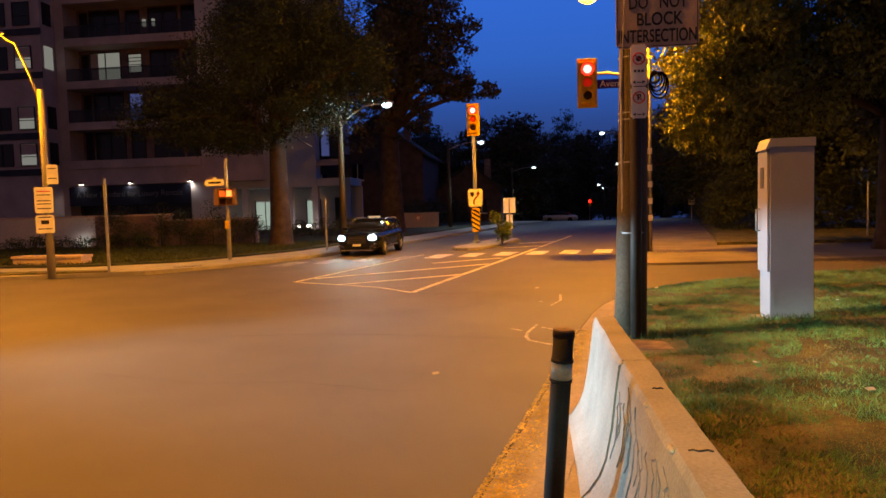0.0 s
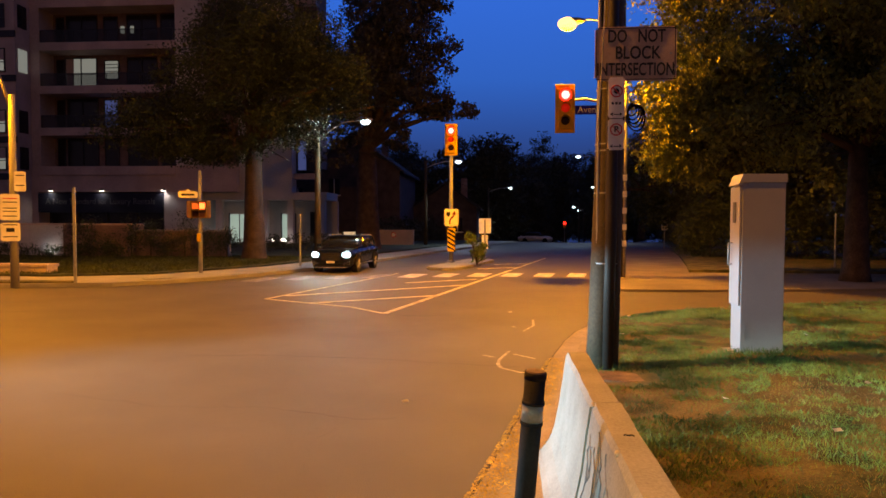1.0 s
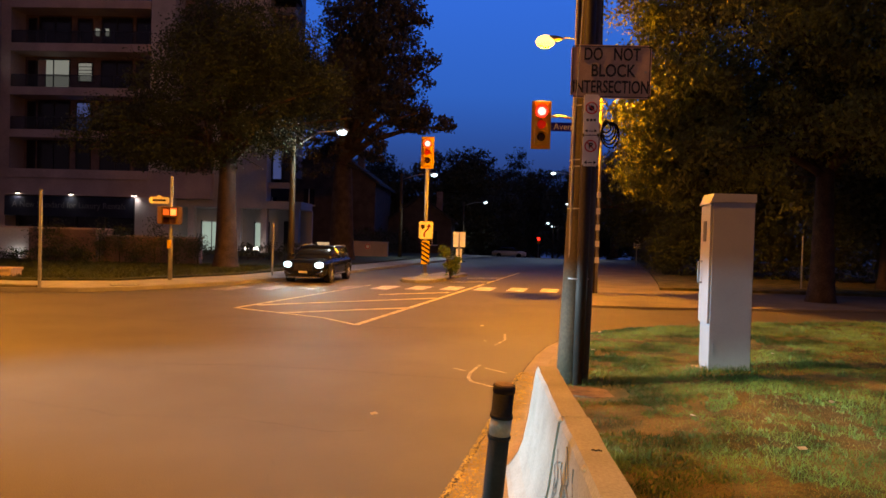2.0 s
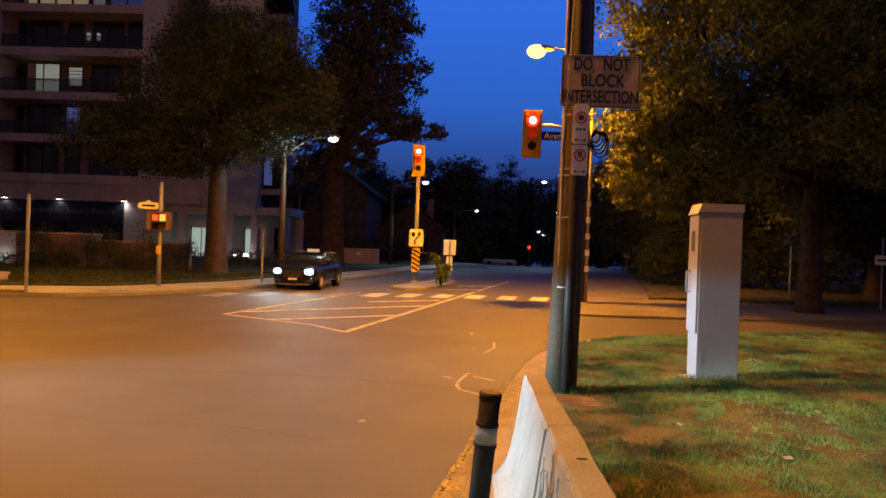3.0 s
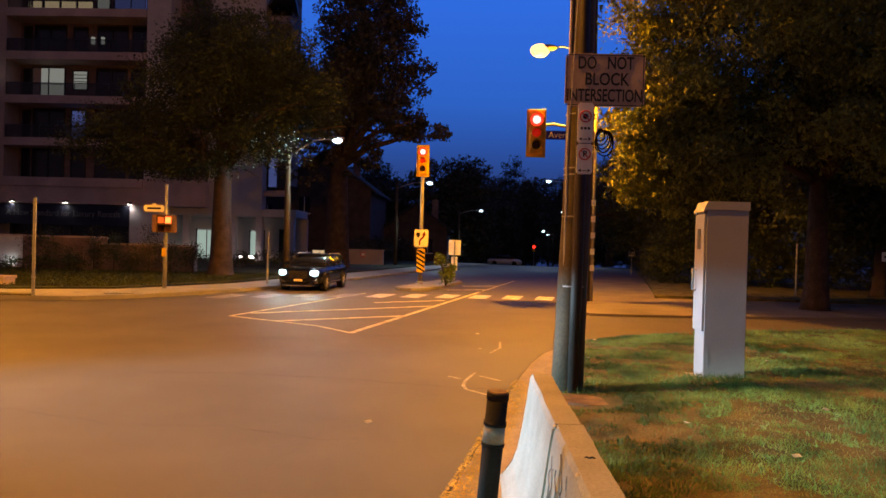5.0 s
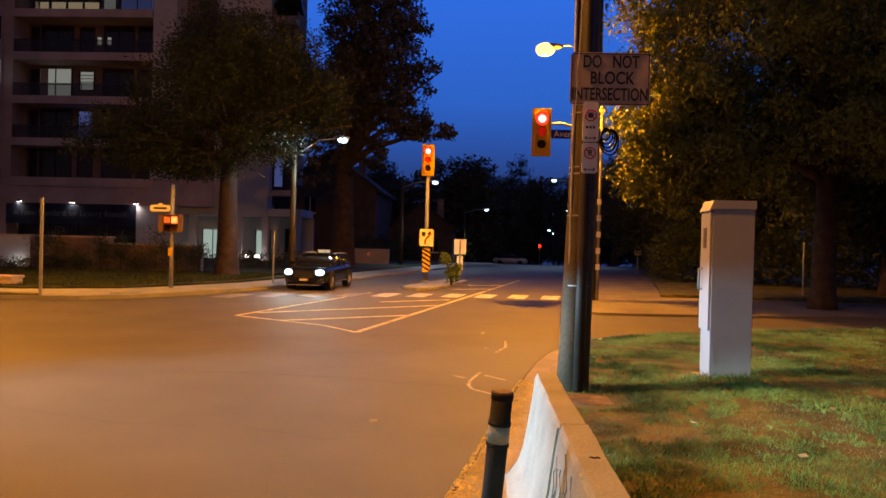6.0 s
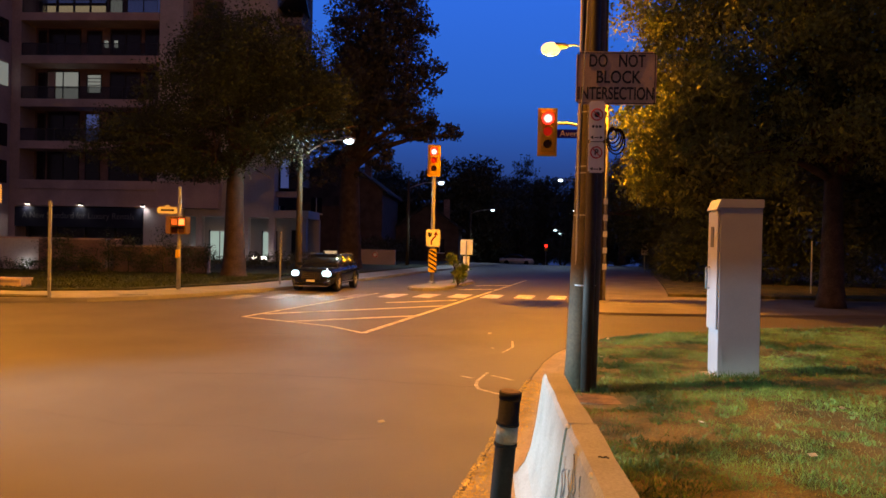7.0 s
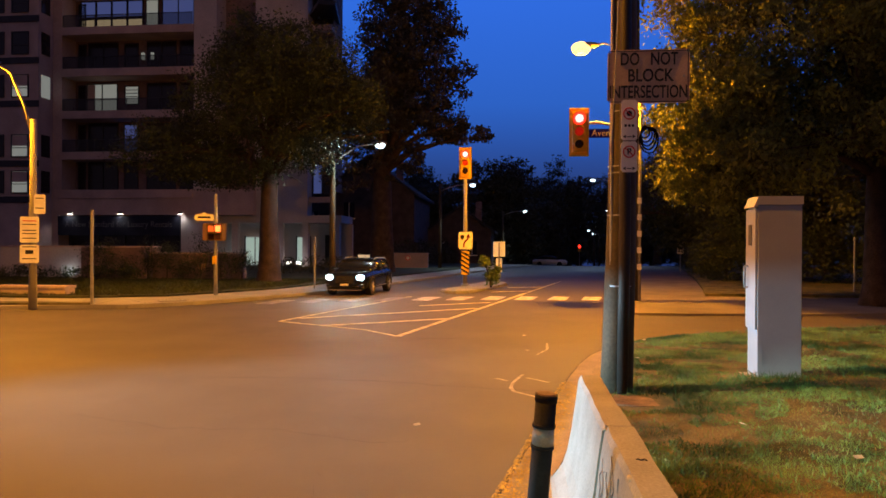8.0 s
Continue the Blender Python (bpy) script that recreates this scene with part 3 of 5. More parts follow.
for k in range(5):
    r = 0.05 + 0.015 * k
    c = Vector((0.25 + 0.014 * k, -0.02 + 0.02 * k, 2.79 - 0.02 * k))
    tube(bm, [c + Vector((r * math.sin(a) * 0.9, 0.03 * math.sin(2 * a + k), r * 1.25 * math.cos(a))) for a in (2 * math.pi * i / 18 for i in range(19))], 0.008, 6)
part("cable_coil", bm, "copper_dark", upole, "loose coil of black cable")


def plate(name, label, at, rz, w, h, border=None, r=0.02, material="sign_white"):
    """A thin rounded sign plate, its face towards -y, its origin at the middle."""
    t = thing(name, label, "sign", at, rz)
    bm = B()
    box(bm, -w / 2, w / 2, -0.004, 0.004, -h / 2, h / 2)
    bmesh.ops.bevel(bm, geom=[e for e in bm.edges if abs(e.verts[0].co.y - e.verts[1].co.y) > 0.001], offset=r, segments=4, affect="EDGES")
    part("panel", bm, material, t)
    if border:
        bm = B()
        k = 0.012
        for a in ((-w / 2 + k, w / 2 - k, h / 2 - 0.02, h / 2 - 0.012), (-w / 2 + k, w / 2 - k, -h / 2 + 0.012, -h / 2 + 0.02), (-w / 2 + k, -w / 2 + k + 0.008, -h / 2 + 0.012, h / 2 - 0.012), (w / 2 - k - 0.008, w / 2 - k, -h / 2 + 0.012, h / 2 - 0.012)):
            box(bm, a[0], a[1], -0.006, -0.004, a[2], a[3])
        part("border", bm, border, t)
    return t


FACE = pose(0, -0.005, 0, 90, 0, 0)
part("guy_cable", tube(B(), [(-0.14, -0.26, 2.55), (-0.105, -0.27, 3.2), (-0.06, -0.27, 4.5), (0.0, -0.2, 7.0)], 0.006, 6), "galvanised", upole, "thin pale cable")
s = plate("road_sign", "white sign with black capitals strapped to the pole", (1.325, PY - 0.235, 3.45), 0, 0.83, 0.555, "sign_black", 0.03, "sign_dim_warm")
s.matrix_world = pose(1.325, PY - 0.235, 3.45, 0, 0.2, 0)
for words, x, z, wd in (("DO   NOT", 0.005, 0.175, 0.58), ("BLOCK", 0.02, 0.005, 0.46), ("INTERSECTION", 0.0, -0.165, 0.78)):
    lettering("lettering", words, 0.182, "sign_black", s, Matrix.Translation((x, 0, z)) @ FACE, bold=0.003, width=wd, split=True)
bm = B()
cyl(bm, (0.355, -0.008, 0.0), (0.355, 0, 0.0), 0.014)
part("bolt", bm, "galvanised", s)
for z, h in ((3.0, 0.42), (2.62, 0.32)):
    s = plate("parking_sign", "narrow white parking sign with a red ring and arrows", (1.135, PY - 0.24, z), 2, 0.165, h, None, 0.015)
    bm = B()
    c = Vector((0, -0.0065, h * 0.16))
    tube(bm, [c + Vector((0.058 * math.cos(a), 0, 0.058 * math.sin(a))) for a in (2 * math.pi * i / 24 for i in range(25))], 0.0065, 6)
    tube(bm, [c + Vector((-0.041, 0, 0.041)), c, c + Vector((0.041, 0, -0.041))], 0.0055, 6)
    part("ring", bm, "sign_red", s)
    if h > 0.4:
        part("symbol", cyl(B(), c + Vector((0, 0.0015, 0)), c + Vector((0, -0.0005, 0)), 0.03, n=8), "sign_black", s, "dark symbol in the ring")
    else:
        lettering("letter", "P", 0.085, "sign_black", s, Matrix.Translation(c + Vector((0, 0.001, 0))) @ FACE, bold=0.002)
    for sx in (-1, 1):
        bm = B()
        z0 = -h / 2 + 0.04
        profile_y(bm, [(sx * 0.065, z0), (sx * 0.035, z0 + 0.018), (sx * 0.035, z0 - 0.018)], -0.0065, -0.004)
        part("arrow", bm, "sign_black", s)
    for k in range(3 if h > 0.4 else 0):
        part("text_bar", box(B(), -0.05 + k * 0.037, -0.025 + k * 0.037, -0.0065, -0.004, -0.07, -0.045), "sign_black", s)
    bm = B()
    box(bm, -0.025, 0.025, -0.0065, -0.004, -h / 2 + 0.033, -h / 2 + 0.042)
    part("text_bar", bm, "sign_black", s)

cab = thing("utility_cabinet", "tall grey painted metal utility cabinet with a sloped cap", "cabinet", (2.945, 8.41, 0.19), 0)
part("body", box(B(), -0.24, 0.24, -0.17, 0.17, -0.05, 1.98, 0.008), "cabinet_paint", cab)
bm = profile_y(B(), [(-0.285, 1.95), (-0.285, 1.965), (-0.235, 2.08), (0.25, 2.08), (0.25, 1.981), (-0.24, 1.981)], -0.18, 0.18)
part("cap", bm, "cabinet_paint", cab)
door = part("door", box(B(), -0.268, -0.242, -0.165, 0.165, 0.56, 1.94, 0.006), "cabinet_paint", cab)
bm = tube(B(), [(-0.268, 0.08, 1.28), (-0.31, 0.08, 1.28), (-0.31, 0.08, 1.03), (-0.268, 0.08, 1.03)], 0.011, 8)
part("handle", bm, "galvanised", door, "bent steel handle", True)
part("door_plate", box(B(), -0.276, -0.269, -0.05, 0.05, 1.52, 1.76), "conduit_plastic", door, "small grey plate")
part("junction_box", box(B(), 0.242, 0.305, 0.02, 0.12, 1.35, 1.62, 0.005), "cabinet_paint", cab)
for k in range(7):
    part("rivet", cyl(B(), (-0.19, -0.176, 0.18 + k * 0.028), (-0.19, -0.168, 0.18 + k * 0.028), 0.006, n=8), "galvanised", cab)
part("plinth", box(B(), -0.33, 0.27, -0.19, 0.22, -0.12, 0.012, 0.01), "kerb_concrete", cab)
bm = B()
prism(bm, [(0.9, 6.95), (1.15, 6.86), (1.36, 6.9), (1.47, 7.06), (1.40, 7.22), (1.2, 7.34), (1.0, 7.36)], 0.05, 0.15)
tagged(part("concrete_pad", bm, "pad"), "small cracked concrete pad at the pole foot", "slab", kind="structure")

# ---- apartment building ----
AX, AY = -24.0, 48.0
apt = thing("apartment_building", "modern mid-rise apartment building with deep dark balconies", "building", (AX, AY, 0))


def ab(name, x0, x1, y0, y1, z0, z1, material, label="", parent=None, bevel=0.0):
    bm = box(B(), x0 - AX, x1 - AX, y0 - AY, y1 - AY, z0, z1, bevel)
    return part(name, bm, material, parent or apt, label)


ab("podium_wall", -34.3, -18.9, 48.0, 62, 3.85, 5.7, "precast", "pale precast podium band")
ab("podium_wall", -34.3, -33.8, 48.0, 62, 0, 3.84, "precast")
ab("podium_wall", -24.3, -21.6, 48.0, 62, 0, 3.84, "precast_light")
ab("core_wall", -33.9, -13.5, 49.7, 52.2, 5.72, 33, "dark_brick", "dark recessed brick wall")
for x0, x1 in ((-34.3, -33.6), (-23.4, -21.7)):
    ab("pier", x0, x1, 48.05, 49.69, 5.72, 33, "precast_light" if x0 > -30 else "precast", "tall pale pier")
ab("stair_wall", -19.0, -15.1, 48.6, 49.69, 3.3, 33, "precast_light", "flat pale wall panel")
for i, z in enumerate((5.35, 8.2, 11.2, 14.3, 17.35, 20.4, 23.4, 26.4)):
    ab("balcony_slab", -33.58, -23.42, 47.9, 49.68, z - 0.28, z + 0.28, "precast")
    if i:
        g = ab("balustrade", -33.5, -23.5, 48.02, 48.04, z + 0.29, z + 1.15, "balustrade_glass", "smoked glass balustrade")
        ab("rail", -33.5, -23.5, 48.0, 48.06, z + 1.151, z + 1.19, "frame_dark", "", g)
        for k in range(5):
            ab("post", -33.5 + 2.49 * k, -33.46 + 2.49 * k, 47.98, 48.018, z + 0.29, z + 1.15, "frame_dark", "", g)


def window(x0, x1, y, z0, z1, pane="window_glass", bars=1, label="", rails=()):
    """A framed window proud of the wall behind it."""
    w = ab("window", x0, x1, y - 0.05, y - 0.002, z0, z1, pane, label)
    for a, b, c, d in ((x0 - 0.06, x1 + 0.06, z1, z1 + 0.07), (x0 - 0.06, x1 + 0.06, z0 - 0.07, z0), (x0 - 0.06, x0, z0, z1), (x1, x1 + 0.06, z0, z1)):
        ab("frame", a, b, y - 0.1, y - 0.004, c, d, "frame_dark", "", w)
    for k in range(bars):
        xm = x0 + (x1 - x0) * (k + 1) / (bars + 1)
        ab("mullion", xm - 0.035, xm + 0.035, y - 0.1, y - 0.051, z0, z1, "frame_dark", "", w)
    for z in rails:
        ab("transom", x0, x1, y - 0.085, y - 0.051, z - 0.025, z + 0.025, "frame_dark", "", w)
    return w


WY = 49.7
for i, z in enumerate((5.72, 8.49, 11.49, 14.59, 17.64, 20.7, 23.7)):
    window(-33.3, -32.8, WY, z, z + 2.2, bars=0)
    if i == 2:
        window(-32.6, -30.25, WY, z + 0.05, z + 2.3, "glow_room", 1, "lit window with pale walls inside", (z + 1.15,))
        ab("curtain", -32.58, -32.0, WY - 0.075, WY - 0.052, z + 0.06, z + 2.29, "precast", "half-drawn grey curtain")
        window(-29.55, -28.55, WY, z + 0.8, z + 2.1, "glow_room", 0, "lit window", (z + 1.35, z + 1.6, z + 1.85))
    elif i == 4:
        for k in range(4):
            x = -33.1 + 1.25 * k
            window(x, x + 1.1, WY, z + 0.3, z + 1.05, "glow_room_warm", 0, "warm lit lower pane")
            window(x, x + 1.1, WY, z + 1.25, z + 2.4, "glow_pane_blue", 0, "dusky blue pane")
        window(-27.9, -27.0, WY, z + 0.1, z + 2.4, "glow_room", 0, "lit window")
        window(-26.6, -24.2, WY, z + 0.3, z + 2.4, "glow_pane_blue", 1, "dusky blue pane")
    else:
        window(-32.5, -30.2, WY, z, z + 2.3, bars=1)
        window(-29.6, -28.6, WY, z + 0.2, z + 2.2, "glow_pane_blue" if i == 1 else "window_glass", bars=0)
    if i != 4:
        window(-27.8, -25.6, WY, z, z + 2.3, bars=1)
        window(-25.2, -24.0, WY, z, z + 2.3, "window_glass", bars=0)
for x in (-28.15, -27.4):
    ab("wall_light", x - 0.1, x + 0.1, 49.5, 49.698, 15.6, 16.1, "glow_room", "small lit wall lamp")
for z in (5.0, 8.1, 11.2, 14.3, 17.4, 20.5):
    ab("slab_band", -15.08, -13.42, 48.9, 49.69, z - 0.2, z + 0.2, "precast")
    window(-14.95, -14.35, 49.7, z + 0.5, z + 2.6, "glow_pane_blue" if z < 9 else "window_glass", 0)
    window(-14.2, -13.6, 49.7, z + 0.5, z + 2.6, bars=0)
for z in (15.2, 18.2, 21.2):
    bm = B()
    prism(bm, [(-15.0 - AX, 0.7), (-13.7 - AX, -1.6), (-12.6 - AX, -1.2), (-13.4 - AX, 3.0), (-15.0 - AX, 3.0)], z, z + 0.28)
    part("corner_balcony", bm, "frame_dark", apt, "slanted dark corner balcony slab")
    bm = B()
    tube(bm, [(-13.7 - AX, -1.55, z + 1.15), (-12.65 - AX, -1.15, z + 1.15), (-13.4 - AX, 2.9, z + 1.15)], 0.03, 6)
    part("corner_rail", bm, "galvanised", apt)
# left wing
ab("wing_wall", -52, -34.32, 46.5, 60, 0, 33, "precast", "brown-grey precast wing")
for i, z in enumerate((5.4, 8.0, 12.3, 15.4, 18.4)):
    lit = i in (0, 1, 2)
    window(-36.3, -35.1, 46.5, z, z + 1.5, "glow_room" if lit else "window_glass", 0, "lit window" if lit else "", (z + 0.6,))
    if lit:
        ab("blind", -36.29, -35.11, 46.43, 46.448, z + 0.75, z + 1.49, "precast", "half-drawn blind")
    window(-38.6, -37.0, 46.5, z, z + 1.5, "window_glass", 1)
    bm = box(B(), -34.32 - AX, -34.27 - AX, 46.8 - AY, 47.7 - AY, z, z + 1.6)
    part("side_window", bm, "glow_room" if i == 2 else "window_glass", apt)
    ab("wing_band", -52, -34.25, 46.42, 46.498, z - 0.75, z - 0.3, "frame_dark")
# ground floor: glazing behind the banner, entrance with columns
ab("ground_glazing", -33.79, -24.31, 49.2, 49.4, 0, 3.83, "window_glass", "dark shopfront glazing")
for k in range(5):
    ab("glazing_mullion", -33.7 + 2.2 * k, -33.6 + 2.2 * k, 49.05, 49.198, 0, 3.83, "frame_dark")
ab("lobby_wall", -21.59, -12.6, 52.0, 52.3, 0, 3.3, "precast_light", "pale lobby wall")
ab("soffit", -21.59, -12.6, 48.66, 51.98, 3.31, 3.845, "precast_light")
for x in (-20.6, -17.2, -15.3, -13.0):
    ab("column", x - 0.22, x + 0.22, 48.8, 49.24, 0, 3.3, "precast_light")
for x0, x1 in ((-21.0, -19.5), (-16.9, -15.9)):
    d = ab("lobby_door", x0, x1, 51.9, 51.99, 0.02, 2.3, "glow_lobby", "lit glass lobby door")
    ab("door_frame", x0 - 0.08, x0, 51.85, 51.995, 0, 2.4, "frame_dark", "", d)
    ab("door_frame", x1, x1 + 0.08, 51.85, 51.995, 0, 2.4, "frame_dark", "", d)
    ab("door_frame", (x0 + x1) / 2 - 0.03, (x0 + x1) / 2 + 0.03, 51.85, 51.899, 0, 2.3, "frame_dark", "", d)
for x in (-14.2,):
    ab("side_entrance", x - 0.5, x + 0.6, 51.85, 51.99, 0.02, 2.5, "window_glass", "dark glazed side entrance")

banner = thing("banner", "dark navy leasing banner with pale lettering", "banner", (-29.05, 47.9, 0.8))
bm = box(B(), -4.72, 4.72, -0.02, 0.02, 1.55, 2.95, 0.01)
part("sheet", bm, "banner", banner)
lettering("lettering", "A New Standard for Luxury Rentals", 0.62, "letter", banner, pose(0, -0.025, 2.35, 90, 0, 0)).scale = (0.92, 1, 1)
for x in (-32.8, -28.9, -24.3):
    t = thing("wall_light", "small bright downlight fixed above the banner", "wall lamp", (x, 47.99, 3.92), 0, "banner downlights")
    bm = profile_x(B(), [(0, 0.0), (0, 0.14), (-0.10, 0.14), (-0.22, 0.04), (-0.22, 0.0)], -0.16, 0.16)
    part("housing", bm, "frame_dark", t)
    bm = box(B(), -0.14, 0.14, -0.2, -0.04, -0.02, -0.002)
    part("lens", bm, "glow_downlight", t)
    lamp("downlight", (x, 47.78, 3.88), (x, 47.98, 2.0), 40, (1, 0.95, 0.86), 0.05, 150, 0.8)
for x, y in ((-19.6, 48.0), (-16.3, 48.2), (-15.6, 48.2), (-21.0, 50.4)):
    t = thing("ground_light", "small bright uplight set in the planting bed", "garden lamp", (x, y, 0.05), 0, "entrance uplights")
    bm = cyl(B(), (0, 0, -0.05), (0, 0, 0.3), 0.07, 0.1, 10)
    part("housing", bm, "frame_dark", t)
    bm = box(B(), -0.16, 0.16, -0.05, 0.05, 0.301, 0.5, 0.02)
    part("lens", bm, "glow_downlight", t)
    lamp("uplight", (x, y - 0.1, 0.62), (x - 0.3, y + 2.5, 2.0), 3.5, (0.85, 0.93, 1.0), 0.06, 150, 0.7)

# planters and low walls in front of the building


def low_wall(name, label, x0, x1, y, z1, material, dy=0.35):
    t = thing(name, label, "wall", ((x0 + x1) / 2, y, 0.0))
    h = (x1 - x0) / 2
    part("wall_body", box(B(), -h, h, 0, dy, 0, z1 - 0.08, 0.01), material, t)
    part("coping", box(B(), -h - 0.03, h + 0.03, -0.04, dy + 0.04, z1 - 0.079, z1, 0.01), "precast", t)
    return t


low_wall("planter", "square brick planter box with dark shrubs before it", -19.2, -16.25, 28.8, 1.62, "dark_brick", 1.4)
low_wall("retaining_wall", "dark brick retaining wall of a planting bed", -16.2, -12.0, 29.4, 1.36, "dark_brick")
low_wall("retaining_wall", "pale concrete retaining wall lit from below", -26.0, -19.25, 29.6, 1.62, "precast_light")
low_wall("garden_bench_wall", "low concrete seating wall beside the pavement", -15.9, -13.6, 19.6, 0.42, "precast", 0.5)
lamp("uplight", (-20.2, 29.35, 0.3), (-20.4, 29.9, 0.9), 9, (0.9, 1.0, 0.9), 0.05, 150, 0.8)
low_wall("boundary_wall", "pale rendered boundary wall with a round sign", -9.3, -6.3, 48.2, 1.2, "precast")
t = thing("round_sign", "small round red sign on the boundary wall", "sign", (-7.7, 48.14, 0.85))
part("disc", cyl(B(), (0, 0.015, 0), (0, -0.015, 0), 0.2, n=20), "sign_white", t)
bm = B()
tube(bm, [(0.16 * math.cos(a), -0.02, 0.16 * math.sin(a)) for a in (2 * math.pi * i / 20 for i in range(21))], 0.03, 6)
part("ring", bm, "sign_red", t)
t = thing("lit_sign", "small glowing amber sign box behind the parked car", "sign", (-10.35, 46.5, -0.05))
part("post", cyl(B(), (0, 0, 0), (0, 0, 0.8), 0.05), "frame_dark", t)
part("panel", box(B(), -0.55, 0.35, -0.05, 0.05, 0.8, 1.12, 0.02), "glow_taxi", t)


def shrub(label, at, blobs, size, leaf, seed, group="shrubs"):
    rng = np.random.default_rng(seed)
    t = thing("shrub", label, "shrub", at, 0, group)
    bm = B()
    for c, rad, *_ in blobs:
        tube(bm, [(0, 0, -0.05), (c[0] * 0.4, c[1] * 0.4, c[2] * 0.5), c], 0.03, 5, 0.008)
    part("stem", bm, "bark", t)
    vs, n = leaves(rng, blobs, size, 0.6)
    leaf_mesh("foliage", vs, n, leaf, t)
    return t


for i in range(9):
    x = -18.6 + 0.85 * i
    h = 1.5 + 0.6 * math.sin(i * 2.3)
    shrub("thin ornamental shrub in the planting bed", (x, 28.6 + 0.2 * math.sin(i * 5), 0.15), [((0, 0, h * 0.55), (0.5, 0.35, h * 0.5), 34, 34, 0.35)], 0.045, "leaf_dark", 70 + i)
for i in range(7):
    shrub("low clipped shrub at the lawn edge", (-22.6 + 1.0 * i, 28.0, 0.15), [((0, 0, 0.3), (0.6, 0.4, 0.3), 18, 24, 0.3)], 0.06, "leaf_dark", 90 + i)
for i in range(6):
    shrub("dark hedge shrub before the entrance", (-13.4 + 1.15 * i, 36.5, 0.15), [((0, 0, 0.45), (0.75, 0.5, 0.45), 26, 24, 0.35)], 0.08, "leaf_far", 110 + i)


def house(label, at, w, d, eave, peak, walls, wins, rz=0):
    t = thing("house", label, "house", at, rz)
    bm = profile_y(B(), [(-w / 2, 0), (w / 2, 0), (w / 2, eave), (0, peak - 0.12), (-w / 2, eave)], 0, d)
    part("wall", bm, walls, t)
    for sx in (-1, 1):
        bm = profile_y(B(), [(sx * (w / 2 + 0.4), eave - 0.25), (sx * (w / 2 + 0.4), eave - 0.05), (0, peak + 0.12), (0, peak - 0.08)], -0.35, d + 0.35)
        part("roof", bm, "roof_tile", t)
    part("chimney", box(B(), w * 0.22, w * 0.22 + 0.6, d * 0.4, d * 0.4 + 0.6, eave, peak + 0.7), "dark_brick", t)
    for x, z, lit in wins:
        p = part("window", box(B(), x - 0.45, x + 0.45, -0.05, -0.003, z, z + 1.3), lit, t)
        part("window_frame", box(B(), x - 0.52, x + 0.52, -0.08, -0.003, z - 0.1, z - 0.002), "sign_white", p)
        part("mullion", box(B(), x - 0.03, x + 0.03, -0.08, -0.051, z, z + 1.3), "sign_white", p)
    return t


house("dark brick gabled house behind the street trees", (-12.6, 57, 0), 8, 10, 6.0, 9.0, "shaded_brick", [(-2, 1, "window_glass"), (1.8, 1, "window_glass"), (-1.5, 4, "window_glass"), (1.6, 4, "window_glass")])
house("small pale gabled house farther along the street", (-5.6, 66, gz(66)), 6, 8, 3.3, 5.6, "shaded_brick", [(-1.5, 1, "window_glass"), (1.2, 1, "window_glass")])
house("dark gabled house half hidden by trees", (-22.5, 68, gz(68)), 9, 10, 6.2, 9.4, "shaded_brick", [(-2, 4, "window_glass"), (2, 4, "window_glass")])

# ---- street furniture ----


def street_lamp(label, at, h, arm, glow_m, pole_m, rz=0.0, r=0.09, drop=0.0, wood=False, group=""):
    """A pole with a curved bracket that reaches along +x of the lamp and a cobra head."""
    t = thing("street_lamp", label, "street lamp", at, rz, group)
    part("pole", tube(B(), [(0, 0, -0.1), (0, 0, h * 0.5), (0, 0, h)], r * 1.15, 12, r * 0.8), pole_m, t, smooth=True)
    a, rise = arm
    pts = [(0, 0, h - 0.5), (a * 0.25, 0, h - 0.5 + rise * 0.45), (a * 0.6, 0, h - 0.5 + rise * 0.88), (a, 0, h - 0.5 + rise)]
    part("bracket", tube(B(), pts, 0.035, 8, 0.028), "galvanised" if wood else pole_m, t, smooth=True)
    bm = B()
    bmesh.ops.create_uvsphere(bm, u_segments=14, v_segments=8, radius=1, matrix=Matrix.Translation((a + 0.22, 0, h - 0.46 + rise)) @ Matrix.Diagonal((0.36, 0.14, 0.09, 1)))
    head = part("head", bm, "galvanised", t, smooth=True)
    bm = B()
    bmesh.ops.create_uvsphere(bm, u_segments=14, v_segments=8, radius=1, matrix=Matrix.Translation((a + 0.26, 0, h - 0.54 + rise - drop)) @ Matrix.Diagonal((0.22, 0.16, 0.15, 1)))
    part("lens", bm, glow_m, head, "glowing lamp bowl", True)
    return t


# lamp pole at the corner, signs on it
lp = street_lamp("concrete street lamp with a curved arm glowing orange", (-12.35, 16.55, 0.12), 4.75, (0.95, 1.9), "glow_sodium", "concrete", 188, 0.09)
for z, w, h, lb, bars, y in ((2.05, 0.43, 0.66, "white regulation sign with rows of small text", (0.22, 0.13, -0.02, -0.1, -0.22), 16.42), (1.43, 0.43, 0.46, "white regulation sign with a dark symbol", (0.18, -0.12), 16.42), (2.7, 0.26, 0.5, "narrow white parking sign", (0.15, -0.1), 16.5)):
    s = plate("regulation_sign", lb, (-12.35 if w > 0.3 else -12.13, y, z), 25, w, h)
    for b in bars:
        part("text_bar", box(B(), -w * 0.36, w * 0.36, -0.008, -0.005, b - 0.012, b + 0.012), "sign_black" if b < 0.2 else "sign_red", s)
    if h < 0.5:
        part("symbol", box(B(), -0.09, 0.09, -0.008, -0.005, 0.0, 0.1, 0.002), "sign_black", s)
p = thing("sign_post", "bare thin steel sign post in the pavement", "post", (-11.13, 17.15, 0.1))
